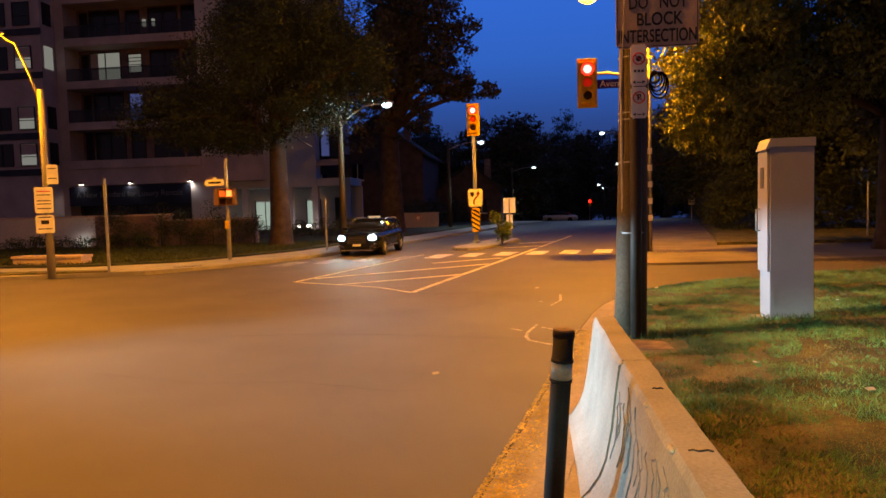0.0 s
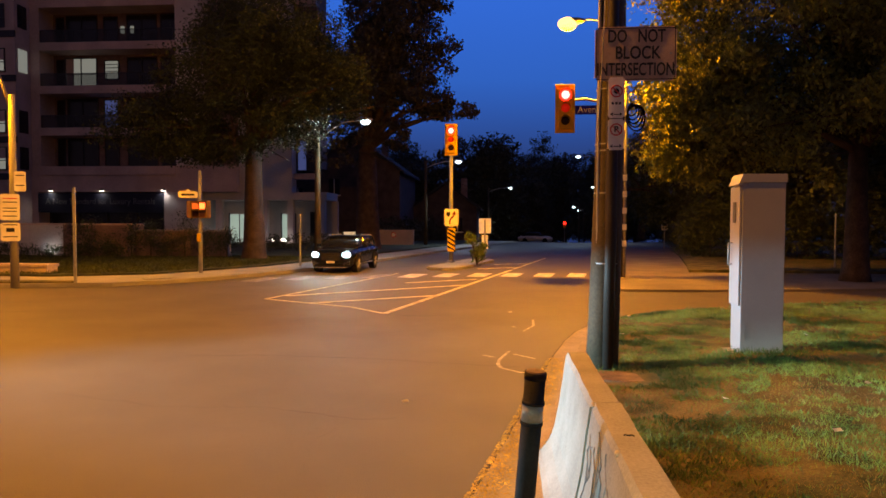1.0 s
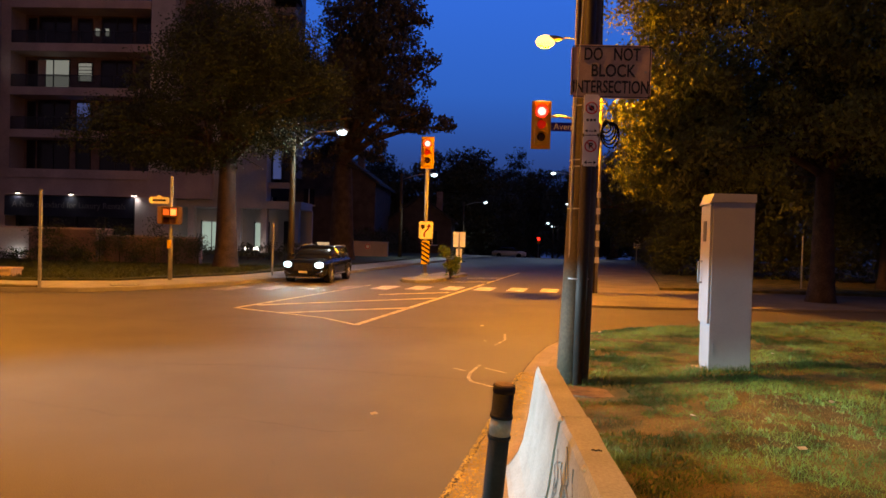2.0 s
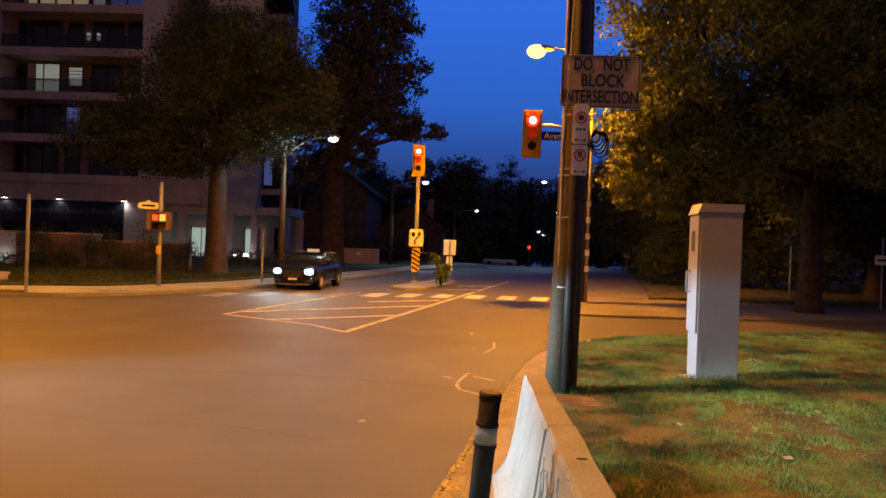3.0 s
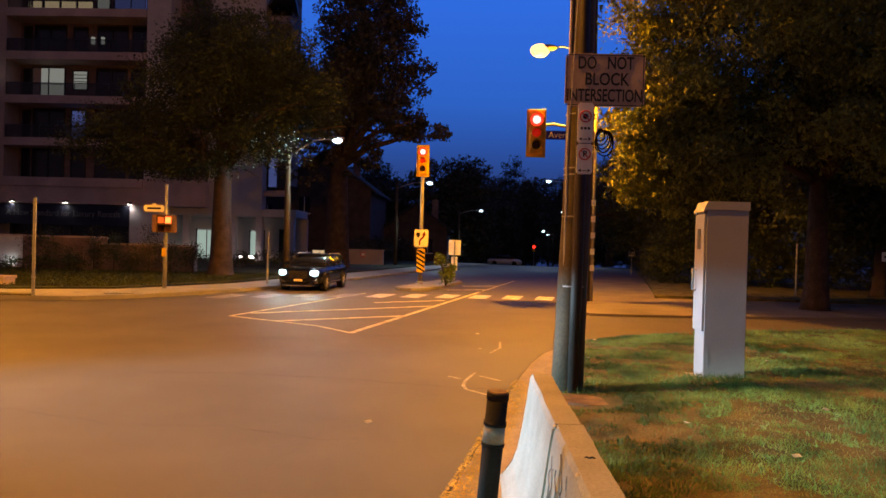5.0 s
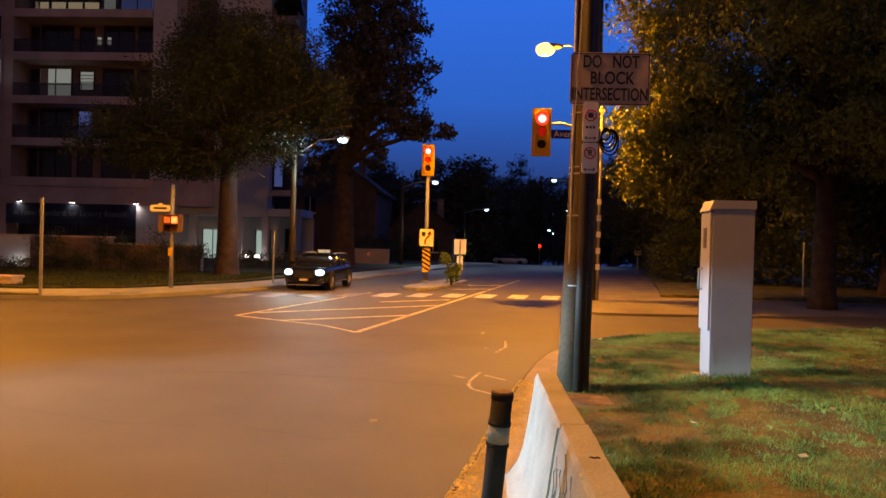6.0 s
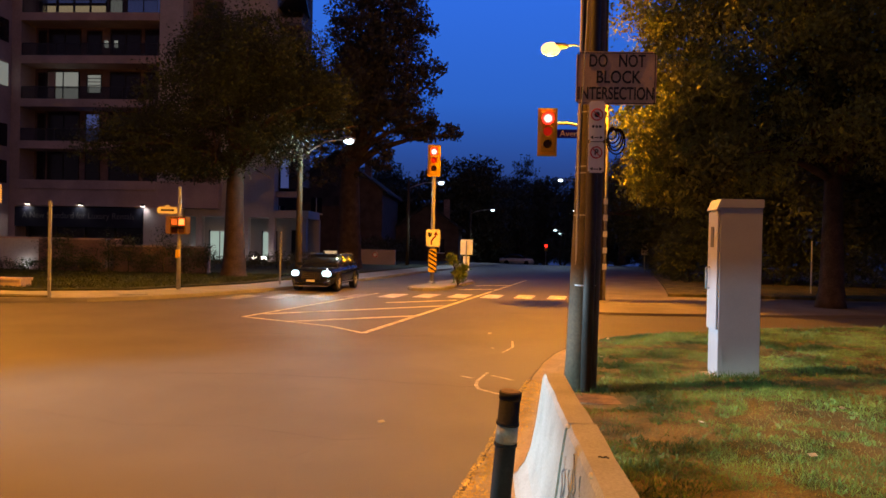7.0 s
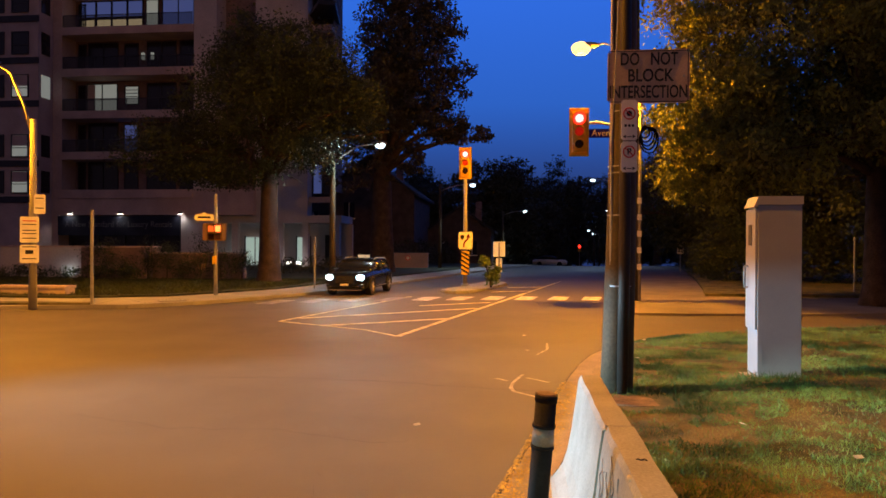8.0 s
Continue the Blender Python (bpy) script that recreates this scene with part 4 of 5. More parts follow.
part("channel", profile_y(B(), [(-0.035, 0), (0.035, 0), (0.035, 2.48), (-0.035, 2.48)], -0.02, 0.02), "galvanised", p)
part("collar", cyl(B(), (0, 0, 0.45), (0, 0, 0.5), 0.05), "galvanised", p)
p = thing("sign_post", "slim bare steel post beside the kerb", "post", (-7.42, 24.8, 0.1))
part("channel", cyl(B(), (0, 0, 0), (0, 0, 1.85), 0.035, n=10), "galvanised", p)
part("cap", cyl(B(), (0, 0, 1.851), (0, 0, 1.9), 0.045, 0.02, n=10), "galvanised", p)

# pedestrian signal
ps = thing("pedestrian_signal", "steel pole with a pedestrian signal showing an orange hand", "traffic signal", (-9.5, 21.05, 0.1))
part("pole", tube(B(), [(0, 0, -0.05), (0, 0, 1.6), (0, 0, 3.2)], 0.065, 12, 0.05), "galvanised", ps, smooth=True)
for x, rz, g in ((-0.19, 58, False), (0.20, -14, True)):
    hd = part("signal_head", box(B(), -0.145, 0.145, -0.12, 0.12, 1.72, 2.26, 0.03), "signal_dark", ps, "dark yellow housing")
    hd.matrix_local = pose(x, -0.12, 0, 0, 0, rz)
    for z in (2.22, 1.95):
        part("visor", profile_x(B(), [(-0.12, z + 0.015), (-0.24, z + 0.025), (-0.24, z + 0.01), (-0.122, z)], -0.14, 0.14), "signal_dark", hd)
    part("lens", box(B(), -0.10, 0.10, -0.135, -0.122, 2.0, 2.19, 0.005), "glow_hand" if g else "glow_hand_side", hd, "orange hand symbol" if g else "lens turned away")
    part("lens", box(B(), -0.10, 0.10, -0.135, -0.122, 1.76, 1.92, 0.005), "lens_dark", hd, "unlit symbol")
    part("clamp", box(B(), -0.03, 0.03, 0.08, 0.16, 1.9, 1.98, 0.01), "galvanised", hd)
part("push_button", box(B(), -0.06, 0.06, -0.14, -0.06, 0.98, 1.24, 0.02), "signal_yellow", ps, "yellow push-button box")
s = plate("street_name_sign", "small white street name sign on the pole", (-9.83, 20.92, 2.55), 8, 0.6, 0.2, None, 0.03)
part("text_bar", box(B(), -0.2, 0.2, -0.008, -0.005, -0.03, 0.03), "sign_black", s)
part("crest", cyl(B(), (0, -0.004, 0.1), (0, 0.004, 0.1), 0.07, n=14), "sign_white", s)

street_lamp("tall wooden pole with a white street lamp on a long bracket", (-7.9, 29.0, 0.1), 5.5, (1.75, 0.95), "glow_led", "pole_wood", 12, 0.13, 0, True, "white street lamps")
street_lamp("wooden pole with a white street lamp on a long bracket", (-5.45, 48.2, 0.1), 5.9, (2.0, 0.5), "glow_led", "pole_wood", 6, 0.12, 0, True, "white street lamps")
street_lamp("far wooden pole with a white street lamp", (-1.7, 75, gz(75)), 5.9, (2.1, 0.5), "glow_led", "pole_wood", 6, 0.12, 0, True, "white street lamps")
street_lamp("far pole with a white street lamp over the pavement", (8.6, 60, 0.1), 7.3, (2.1, 0.5), "glow_led", "pole_wood", 180, 0.12, 0, True, "white street lamps")
street_lamp("far pole with a white street lamp over the pavement", (13.4, 90, gz(90)), 7.3, (1.9, 0.4), "glow_led", "pole_wood", 180, 0.12, 0, True, "white street lamps")
for x, y, z in ((10.4, 98, 4.2), (11.2, 99, 3.77), (5.8, 98, 4.4)):
    street_lamp("very far white street lamp", (x, y, gz(y)), z - gz(y), (0.5, 0.3), "glow_led", "pole_wood", 180, 0.12, 0, True, "white street lamps")


def signal_head(parent, at, k=1.0, rz=0):
    """Three lenses on a yellow backboard, each under a visor; the top one is lit."""
    hd = part("signal_head", box(B(), -0.17 * k, 0.17 * k, -0.16 * k, 0.06 * k, -0.52 * k, 0.52 * k, 0.03), "signal_yellow", parent)
    hd.matrix_local = pose(*at, 0, 0, rz)
    part("backboard", box(B(), -0.25 * k, 0.25 * k, -0.06 * k, -0.03 * k, -0.62 * k, 0.62 * k, 0.01), "signal_yellow", hd)
    for z, r, m, lb in ((0.33, 0.15, "glow_red", "lit red lens"), (0.0, 0.11, "glow_red_reflection", "amber lens with a red reflection put in as glow"), (-0.32, 0.11, "lens_dark", "unlit green lens")):
        bm = B()
        bmesh.ops.create_uvsphere(bm, u_segments=18, v_segments=9, radius=1, matrix=Matrix.Translation((0, -0.165 * k, z * k)) @ Matrix.Diagonal((r * k, 0.04 * k, r * k, 1)))
        lens = part("lens", bm, m, hd, lb, True)
        # whitish blob put before the lit lens as its glare
        if z > 0.2:
            bm = B()
            bmesh.ops.create_uvsphere(bm, u_segments=16, v_segments=8, radius=1, matrix=Matrix.Translation((0, -0.19 * k, z * k)) @ Matrix.Diagonal((0.105 * k, 0.03 * k, 0.105 * k, 1)))
            part("hot_spot", bm, "glow_red_core", lens, "white-hot middle of the lens", True)
        bm = B()
        n = 14
        a = [radians(-20 + 220 * i / n) for i in range(n + 1)]
        R = (r + 0.02) * k
        v0 = [bm.verts.new((R * math.cos(t), -0.15 * k, z * k + R * math.sin(t))) for t in a]
        v1 = [bm.verts.new((R * math.cos(t), -0.36 * k + 0.06 * k * abs(math.cos(t)), z * k + R * math.sin(t))) for t in a]
        v2 = [bm.verts.new(((R + 0.012) * math.cos(t), -0.15 * k, z * k + (R + 0.012) * math.sin(t))) for t in a]
        v3 = [bm.verts.new(((R + 0.012) * math.cos(t), -0.36 * k + 0.06 * k * abs(math.cos(t)), z * k + (R + 0.012) * math.sin(t))) for t in a]
        for i in range(n):
            bm.faces.new((v0[i], v0[i + 1], v1[i + 1], v1[i]))
            bm.faces.new((v2[i + 1], v2[i], v3[i], v3[i + 1]))
            bm.faces.new((v1[i], v1[i + 1], v3[i + 1], v3[i]))
        part("visor", bm, "signal_yellow", hd)
    return hd


# second pole with the lamp, the signal on its arm and the street name
up2 = thing("utility_pole", "wooden utility pole carrying a signal arm and an orange lamp", "utility pole", (3.55, 21.75, 0.1))
part("shaft", tube(B(), [(0, 0, -0.1), (-0.02, 0, 4), (-0.05, 0, 10)], 0.155, 14, 0.12), "pole_wood", up2, smooth=True)
part("conduit", tube(B(), [(0.1, -0.12, -0.05), (0.1, -0.13, 3), (0.09, -0.12, 7)], 0.05, 10), "galvanised", up2, smooth=True)
for z in (0.9, 1.4, 1.9, 2.4, 2.9):
    part("notice", box(B(), 0.02, 0.15, -0.2, -0.185, z, z + 0.18), "sign_white", up2, "torn paper notice")
sg = thing("traffic_signal", "yellow traffic signal on a steel arm showing red", "traffic signal", (3.5, 21.7, 5.4))
part("arm", tube(B(), [(0, -0.1, 0.0), (-0.7, -0.1, 0.0), (-1.1, -0.1, 0.08), (-1.4, -0.1, 0.06)], 0.04, 8), "galvanised", sg, smooth=True)
signal_head(sg, (-1.69, -0.12, -0.22), 1.19)
s = plate("street_name_sign", "dark blue street name sign hanging from the arm", (2.75, 21.55, 5.14), 0, 1.3, 0.27, None, 0.02, "sign_blue")
lettering("lettering", "Aven", 0.27, "sign_white", s, pose(-0.28, -0.006, 0, 90, 0, 0))
lb = thing("street_lamp", "orange street lamp on a curved bracket high on the pole", "street lamp", (3.4, 21.72, 7.0))
part("bracket", tube(B(), [(0, 0, 0), (-0.12, -0.01, 0.38), (-0.3, -0.02, 0.68), (-0.55, -0.04, 0.84), (-0.85, -0.05, 0.90), (-1.1, -0.05, 0.87)], 0.026, 8), "galvanised", lb, smooth=True)
bm = B()
bmesh.ops.create_uvsphere(bm, u_segments=14, v_segments=8, radius=1, matrix=Matrix.Translation((-1.33, -0.06, 0.86)) @ Matrix.Diagonal((0.36, 0.19, 0.09, 1)))
head = part("head", bm, "galvanised", lb, smooth=True)
bm = B()
bmesh.ops.create_uvsphere(bm, u_segments=16, v_segments=10, radius=1, matrix=Matrix.Translation((-1.53, -0.06, 0.77)) @ Matrix.Diagonal((0.30, 0.24, 0.20, 1)))
part("lens", bm, "glow_sodium", head, "glowing orange lamp bowl", True)

# signal on the island
ms = thing("traffic_signal", "yellow traffic signal on a pole on the island showing red", "traffic signal", (-2.12, 27.7, 0.14))
part("pole", tube(B(), [(0, 0, -0.05), (0, 0, 2), (0, 0, 4.4)], 0.085, 12, 0.075), "concrete", ms, smooth=True)
part("foot", cyl(B(), (0, 0, -0.02), (0, 0, 0.06), 0.18, 0.14), "galvanised", ms)
signal_head(ms, (0, -0.05, 4.85), 1.02)
s = plate("keep_right_sign", "white island bypass sign with a black curved arrow", (-2.1, 27.55, 1.91), 0, 0.58, 0.70, "sign_black", 0.04)
bm = B()
tube(bm, [(-0.06, -0.008, -0.27), (-0.06, -0.008, -0.12), (0.0, -0.008, -0.02), (0.09, -0.008, 0.06), (0.11, -0.008, 0.14)], 0.035, 6)
part("arrow_shaft", bm, "sign_maroon", s)
part("arrow_head", profile_y(B(), [(0.02, 0.12), (0.20, 0.12), (0.12, 0.28)], -0.009, -0.005), "sign_maroon", s)
part("island_symbol", profile_y(B(), [(-0.2, 0.22), (-0.05, 0.22), (-0.05, 0.1), (-0.125, 0.02), (-0.2, 0.1)], -0.009, -0.005), "sign_black", s)
hm = plate("hazard_marker", "black and yellow striped hazard marker on the pole", (-2.1, 27.55, 1.02), 0, 0.32, 0.93, None, 0.015, "sign_yellow")
for k in range(5):
    z = -0.42 + 0.18 * k
    part("stripe", profile_y(B(), [(-0.158, z + 0.13), (0.158, z - 0.06), (0.158, z + 0.03), (-0.158, z + 0.22)] if k < 4 else [(-0.158, z + 0.09), (0.158, z - 0.07), (0.158, z + 0.02), (0.0, z + 0.12), (-0.158, z + 0.14)], -0.008, -0.005), "sign_black", hm)
sq = thing("sign_post", "two square signs seen from behind on a steel post", "sign", (-0.92, 33.2, 0.0))
part("post", cyl(B(), (0, 0, 0), (0, 0, 1.85), 0.035, n=10), "galvanised", sq)
part("panel", box(B(), -0.29, 0.29, 0.036, 0.046, 1.2, 1.92, 0.003), "sign_white", sq)
part("panel", box(B(), -0.15, 0.15, 0.036, 0.046, 0.45, 1.12, 0.003), "sign_white", sq, "narrow plate")
shrub("young leafy shrub growing on the traffic island", (-1.05, 26.9, 0.14), [((0, 0, 0.42), (0.22, 0.22, 0.3), 22, 22, 0.22), ((-0.2, 0, 0.92), (0.2, 0.15, 0.14), 10, 16, 0.18), ((0.2, 0, 0.6), (0.2, 0.15, 0.18), 10, 16, 0.2), ((-0.32, 0, 1.1), (0.12, 0.1, 0.1), 6, 14, 0.14)], 0.08, "leaf_young", 131, "island planting")

# ---- car ----
car = thing("car", "dark blue sport utility car waiting with bright headlamps", "car", (-5.77, 22.75, 0.0), -4)
car.scale = (0.95, 0.92, 0.91)
W = 0.79


def loft(stations, n=20, power=3.2):
    """A closed body over stations (y, half width, bottom z, top z) with rounded cross-sections."""
    bm = B()
    rings = []
    for y, hw, z0, z1 in stations:
        c, hh = (z0 + z1) / 2, (z1 - z0) / 2
        ring = []
        for i in range(n):
            a = 2 * math.pi * (i + 0.5) / n
            ca, sa = math.cos(a), math.sin(a)
            ring.append(bm.verts.new((hw * math.copysign(abs(ca) ** (2 / power), ca), y, c + hh * math.copysign(abs(sa) ** (2 / power), sa))))
        rings.append(ring)
    for a, b in zip(rings, rings[1:]):
        for i in range(n):
            bm.faces.new((a[i], a[(i + 1) % n], b[(i + 1) % n], b[i]))
    bm.faces.new(rings[0][::-1])
    bm.faces.new(rings[-1])
    return bm


body = part("body", loft([(0.0, W * 0.76, 0.28, 0.74), (0.06, W * 0.90, 0.22, 0.81), (0.28, W * 0.98, 0.19, 0.87), (0.95, W, 0.18, 0.92), (1.2, W, 0.18, 0.94), (2.4, W, 0.18, 0.96), (3.5, W, 0.20, 0.98), (3.9, W * 0.96, 0.24, 0.95), (4.05, W * 0.82, 0.34, 0.86)], 24, 4.2), "car_paint", car, smooth=True)
part("cabin_glass", loft([(1.0, W * 0.82, 0.86, 0.93), (1.3, W * 0.86, 0.86, 1.12), (1.68, W * 0.84, 0.86, 1.31), (2.6, W * 0.84, 0.86, 1.345), (3.45, W * 0.82, 0.86, 1.31), (3.95, W * 0.78, 0.86, 1.0)], 20, 4.5), "car_glass", car, "dark tinted glass", True)
part("roof", loft([(1.62, W * 0.78, 1.28, 1.325), (2.2, W * 0.82, 1.30, 1.365), (3.1, W * 0.81, 1.29, 1.36), (3.62, W * 0.76, 1.24, 1.30)], 16, 3), "car_paint", car, smooth=True)
part("bonnet_crease", tube(B(), [(-0.5, 0.3, 0.862), (-0.42, 0.7, 0.905), (-0.40, 1.0, 0.925)], 0.012, 6), "car_paint", car)
part("bonnet_crease", tube(B(), [(0.5, 0.3, 0.862), (0.42, 0.7, 0.905), (0.40, 1.0, 0.925)], 0.012, 6), "car_paint", car)
for sx in (-1, 1):
    part("roof_rail", tube(B(), [(sx * W * 0.74, 1.75, 1.33), (sx * W * 0.76, 1.9, 1.385), (sx * W * 0.76, 3.2, 1.38), (sx * W * 0.73, 3.45, 1.32)], 0.016, 6), "galvanised", car)
    part("window_trim", tube(B(), [(sx * (W * 0.93), 1.3, 0.965), (sx * (W * 0.945), 2.4, 0.985), (sx * (W * 0.93), 3.5, 1.005)], 0.012, 6), "chrome", car, "thin chrome window line")
    for yy in (2.25, 3.0):
        part("door_handle", box(B(), sx * (W + 0.004) - 0.012, sx * (W + 0.004) + 0.012, yy - 0.09, yy + 0.09, 0.80, 0.83, 0.006), "chrome", car)
    for yy in (0.78, 3.2):
        part("wheel_arch", tube(B(), [(sx * (W - 0.005), yy + 0.37 * math.cos(a), 0.31 + 0.37 * math.sin(a)) for a in (math.pi * i / 10 for i in range(11))], 0.035, 6), "black_plastic", car, "black plastic arch trim")
    part("intake", box(B(), sx * 0.58 - 0.1, sx * 0.58 + 0.1, 0.0, 0.05, 0.33, 0.45, 0.02), "black_plastic", car)
    part("intake_trim", tube(B(), [(sx * 0.68, 0.0, 0.46), (sx * 0.56, -0.02, 0.38), (sx * 0.46, -0.02, 0.34)], 0.014, 6), "chrome", car)
for sx in (-1, 1):
    for yy in (1.72, 2.55, 3.25):
        part("pillar", tube(B(), [(sx * W * 0.99, yy - (0.12 if yy > 3 else 0), 0.88), (sx * W * 0.93, yy, 1.1), (sx * W * 0.80, yy + 0.02, 1.29)], 0.03, 6), "car_paint", car)
    hl = part("headlight", loft([(-0.02, 0.09, -0.05, 0.05), (0.03, 0.16, -0.075, 0.075), (0.12, 0.17, -0.07, 0.08)], 14, 3), "chrome", car, "swept headlamp", True)
    hl.matrix_local = pose(sx * 0.56, 0.02, 0.68, 0, 0, sx * 14)
    part("lens", loft([(-0.06, 0.12, -0.085, 0.085), (-0.022, 0.155, -0.105, 0.105)], 14, 2.4), "glow_headlamp", hl, "bright white lens", True)
    part("fog_light", box(B(), sx * 0.62 - 0.07, sx * 0.62 + 0.07, 0.02, 0.08, 0.31, 0.37, 0.01), "chrome", car)
    part("mirror", box(B(), sx * (W + 0.1) - 0.09, sx * (W + 0.1) + 0.07, 1.35, 1.47, 0.92, 1.04, 0.03), "car_paint", car)
    part("side_moulding", box(B(), sx * W - 0.012, sx * W + 0.012, 1.1, 2.95, 0.3, 0.36, 0.008), "chrome", car)
    part("tail_light", box(B(), sx * W * 0.82 - 0.08, sx * W * 0.82 + 0.08, 3.84, 3.97, 0.72, 0.86, 0.02), "lens_dark", car)
    for yy in (0.78, 3.2):
        wh = part("wheel", cyl(B(), (sx * (W - 0.19), yy, 0.31), (sx * (W + 0.015), yy, 0.31), 0.31, n=26), "rubber", car)
        part("rim", cyl(B(), (sx * (W + 0.016), yy, 0.31), (sx * (W + 0.028), yy, 0.31), 0.2, 0.17, n=20), "chrome", wh)
        for k in range(5):
            a = 2 * math.pi * k / 5
            part("spoke", tube(B(), [(sx * (W + 0.03), yy, 0.31), (sx * (W + 0.03), yy + 0.18 * math.cos(a), 0.31 + 0.18 * math.sin(a))], 0.02, 5), "galvanised", wh)
part("grille", box(B(), -0.36, 0.36, -0.03, 0.04, 0.46, 0.74, 0.03), "black_plastic", car)
for k in range(3):
    part("grille_bar", box(B(), -0.33, 0.33, -0.038, -0.031, 0.52 + 0.07 * k, 0.53 + 0.07 * k), "chrome", car)
part("lower_grille", box(B(), -0.5, 0.5, 0.0, 0.08, 0.25, 0.36, 0.02), "black_plastic", car)
part("bumper_trim", box(B(), -0.6, 0.6, -0.01, 0.03, 0.20, 0.235, 0.008), "chrome", car)
part("plate", box(B(), -0.15, 0.15, -0.045, -0.031, 0.375, 0.45, 0.004), "sign_white", car, "pale plate with a plain bar")
for sx in (-1, 1):
    c = car.matrix_world @ Vector((sx * 0.56, -0.12, 0.62))
    lamp("car_headlamp", c, (c.x - 0.3, c.y - 15, 0.2), 170, (0.5, 0.88, 1.0), 0.05, 60, 0.8)
far_car = thing("car", "far white car crossing at the end of the street", "car", (6.0, 88, gz(88)), 80)
part("body", loft([(0, 0.7, 0.25, 0.7), (0.3, 0.85, 0.2, 0.85), (2.2, 0.85, 0.2, 0.92), (4.0, 0.82, 0.25, 0.9), (4.2, 0.7, 0.3, 0.8)]), "sign_white", far_car, smooth=True)
part("cabin", loft([(1.0, 0.7, 0.85, 0.92), (1.6, 0.68, 0.85, 1.38), (2.9, 0.66, 0.85, 1.4), (3.7, 0.7, 0.85, 0.95)]), "car_glass", far_car, smooth=True)
for yy in (0.8, 3.3):
    for sx in (-1, 1):
        part("wheel", cyl(B(), (sx * 0.66, yy, 0.31), (sx * 0.86, yy, 0.31), 0.31, n=16), "rubber", far_car)
fs = thing("traffic_signal", "far traffic signal showing red", "traffic signal", (8.4, 98, gz(98)))
part("pole", cyl(B(), (0, 0, 0), (0, 0, 2.2), 0.06), "galvanised", fs)
hd = part("signal_head", box(B(), -0.2, 0.2, -0.1, 0.1, 2.1, 3.1, 0.02), "signal_yellow", fs)
part("lens", cyl(B(), (0, -0.11, 2.8), (0, -0.16, 2.8), 0.2, n=14), "glow_red", hd)
s = plate("pavement_sign", "small pale sign on posts beside the far pavement", (10.1, 45, 1.65), 0, 0.4, 0.75)
part("text_bar", box(B(), -0.14, 0.14, -0.008, -0.005, -0.1, 0.05), "sign_black", s)
part("post", cyl(B(), (0, 0.03, -1.55), (0, 0.03, 0.3), 0.03, n=8), "galvanised", s)

p = thing("sign_post", "thin pale post standing in the dark verge", "post", (11.8, 26.0, 0.13))
part("post", cyl(B(), (0, 0, 0), (0, 0, 1.85), 0.03, 0.028, 10), "galvanised", p)
part("cap", cyl(B(), (0, 0, 1.851), (0, 0, 1.95), 0.045, 0.02, 10), "galvanised", p)
p = plate("verge_sign", "small pale sign on a thin post by the lane", (12.9, 22.2, 1.68), -20, 0.42, 0.3)
part("post", cyl(B(), (0, 0.04, -1.57), (0, 0.04, 0.7), 0.03, n=10), "galvanised", p)
part("text_bar", box(B(), -0.14, 0.14, -0.008, -0.005, -0.04, 0.03), "sign_black", p)

# overhead wires along the street
for i, (a, b, sag) in enumerate((((1.1, 7.6, 8.9), (3.5, 21.75, 9.2), 0.3), ((-7.9, 29.0, 5.5), (-5.45, 48.2, 5.8), 0.4), ((-5.45, 48.2, 5.8), (-1.7, 75, 5.3), 0.5), ((-5.45, 48.2, 5.0), (8.6, 60, 5.6), 0.3), ((3.5, 21.75, 8.0), (8.6, 60, 7.0), 0.6))):
    a, b = Vector(a), Vector(b)
    bm = tube(B(), [a.lerp(b, k / 12) - Vector((0, 0, sag * 4 * (k / 12) * (1 - k / 12))) for k in range(13)], 0.014, 5)
    w = thing("overhead_wire", "thin dark overhead wire between street poles", "cable", tuple(a), 0, "overhead wires")
    ob = part("cable", bm, "copper_dark", w)
    ob.matrix_parent_inverse = w.matrix_world.inverted()

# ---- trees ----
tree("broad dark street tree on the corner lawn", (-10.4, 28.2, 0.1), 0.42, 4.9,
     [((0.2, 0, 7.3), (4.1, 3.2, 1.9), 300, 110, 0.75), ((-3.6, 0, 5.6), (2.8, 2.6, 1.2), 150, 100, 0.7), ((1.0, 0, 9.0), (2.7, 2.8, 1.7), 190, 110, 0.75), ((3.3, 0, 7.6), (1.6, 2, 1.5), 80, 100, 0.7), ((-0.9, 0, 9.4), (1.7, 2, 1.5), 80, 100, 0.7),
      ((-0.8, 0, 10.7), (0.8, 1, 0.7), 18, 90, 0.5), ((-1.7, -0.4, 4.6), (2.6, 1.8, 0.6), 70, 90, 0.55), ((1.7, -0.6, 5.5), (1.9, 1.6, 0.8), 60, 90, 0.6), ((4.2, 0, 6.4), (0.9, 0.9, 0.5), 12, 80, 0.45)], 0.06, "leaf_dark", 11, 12)
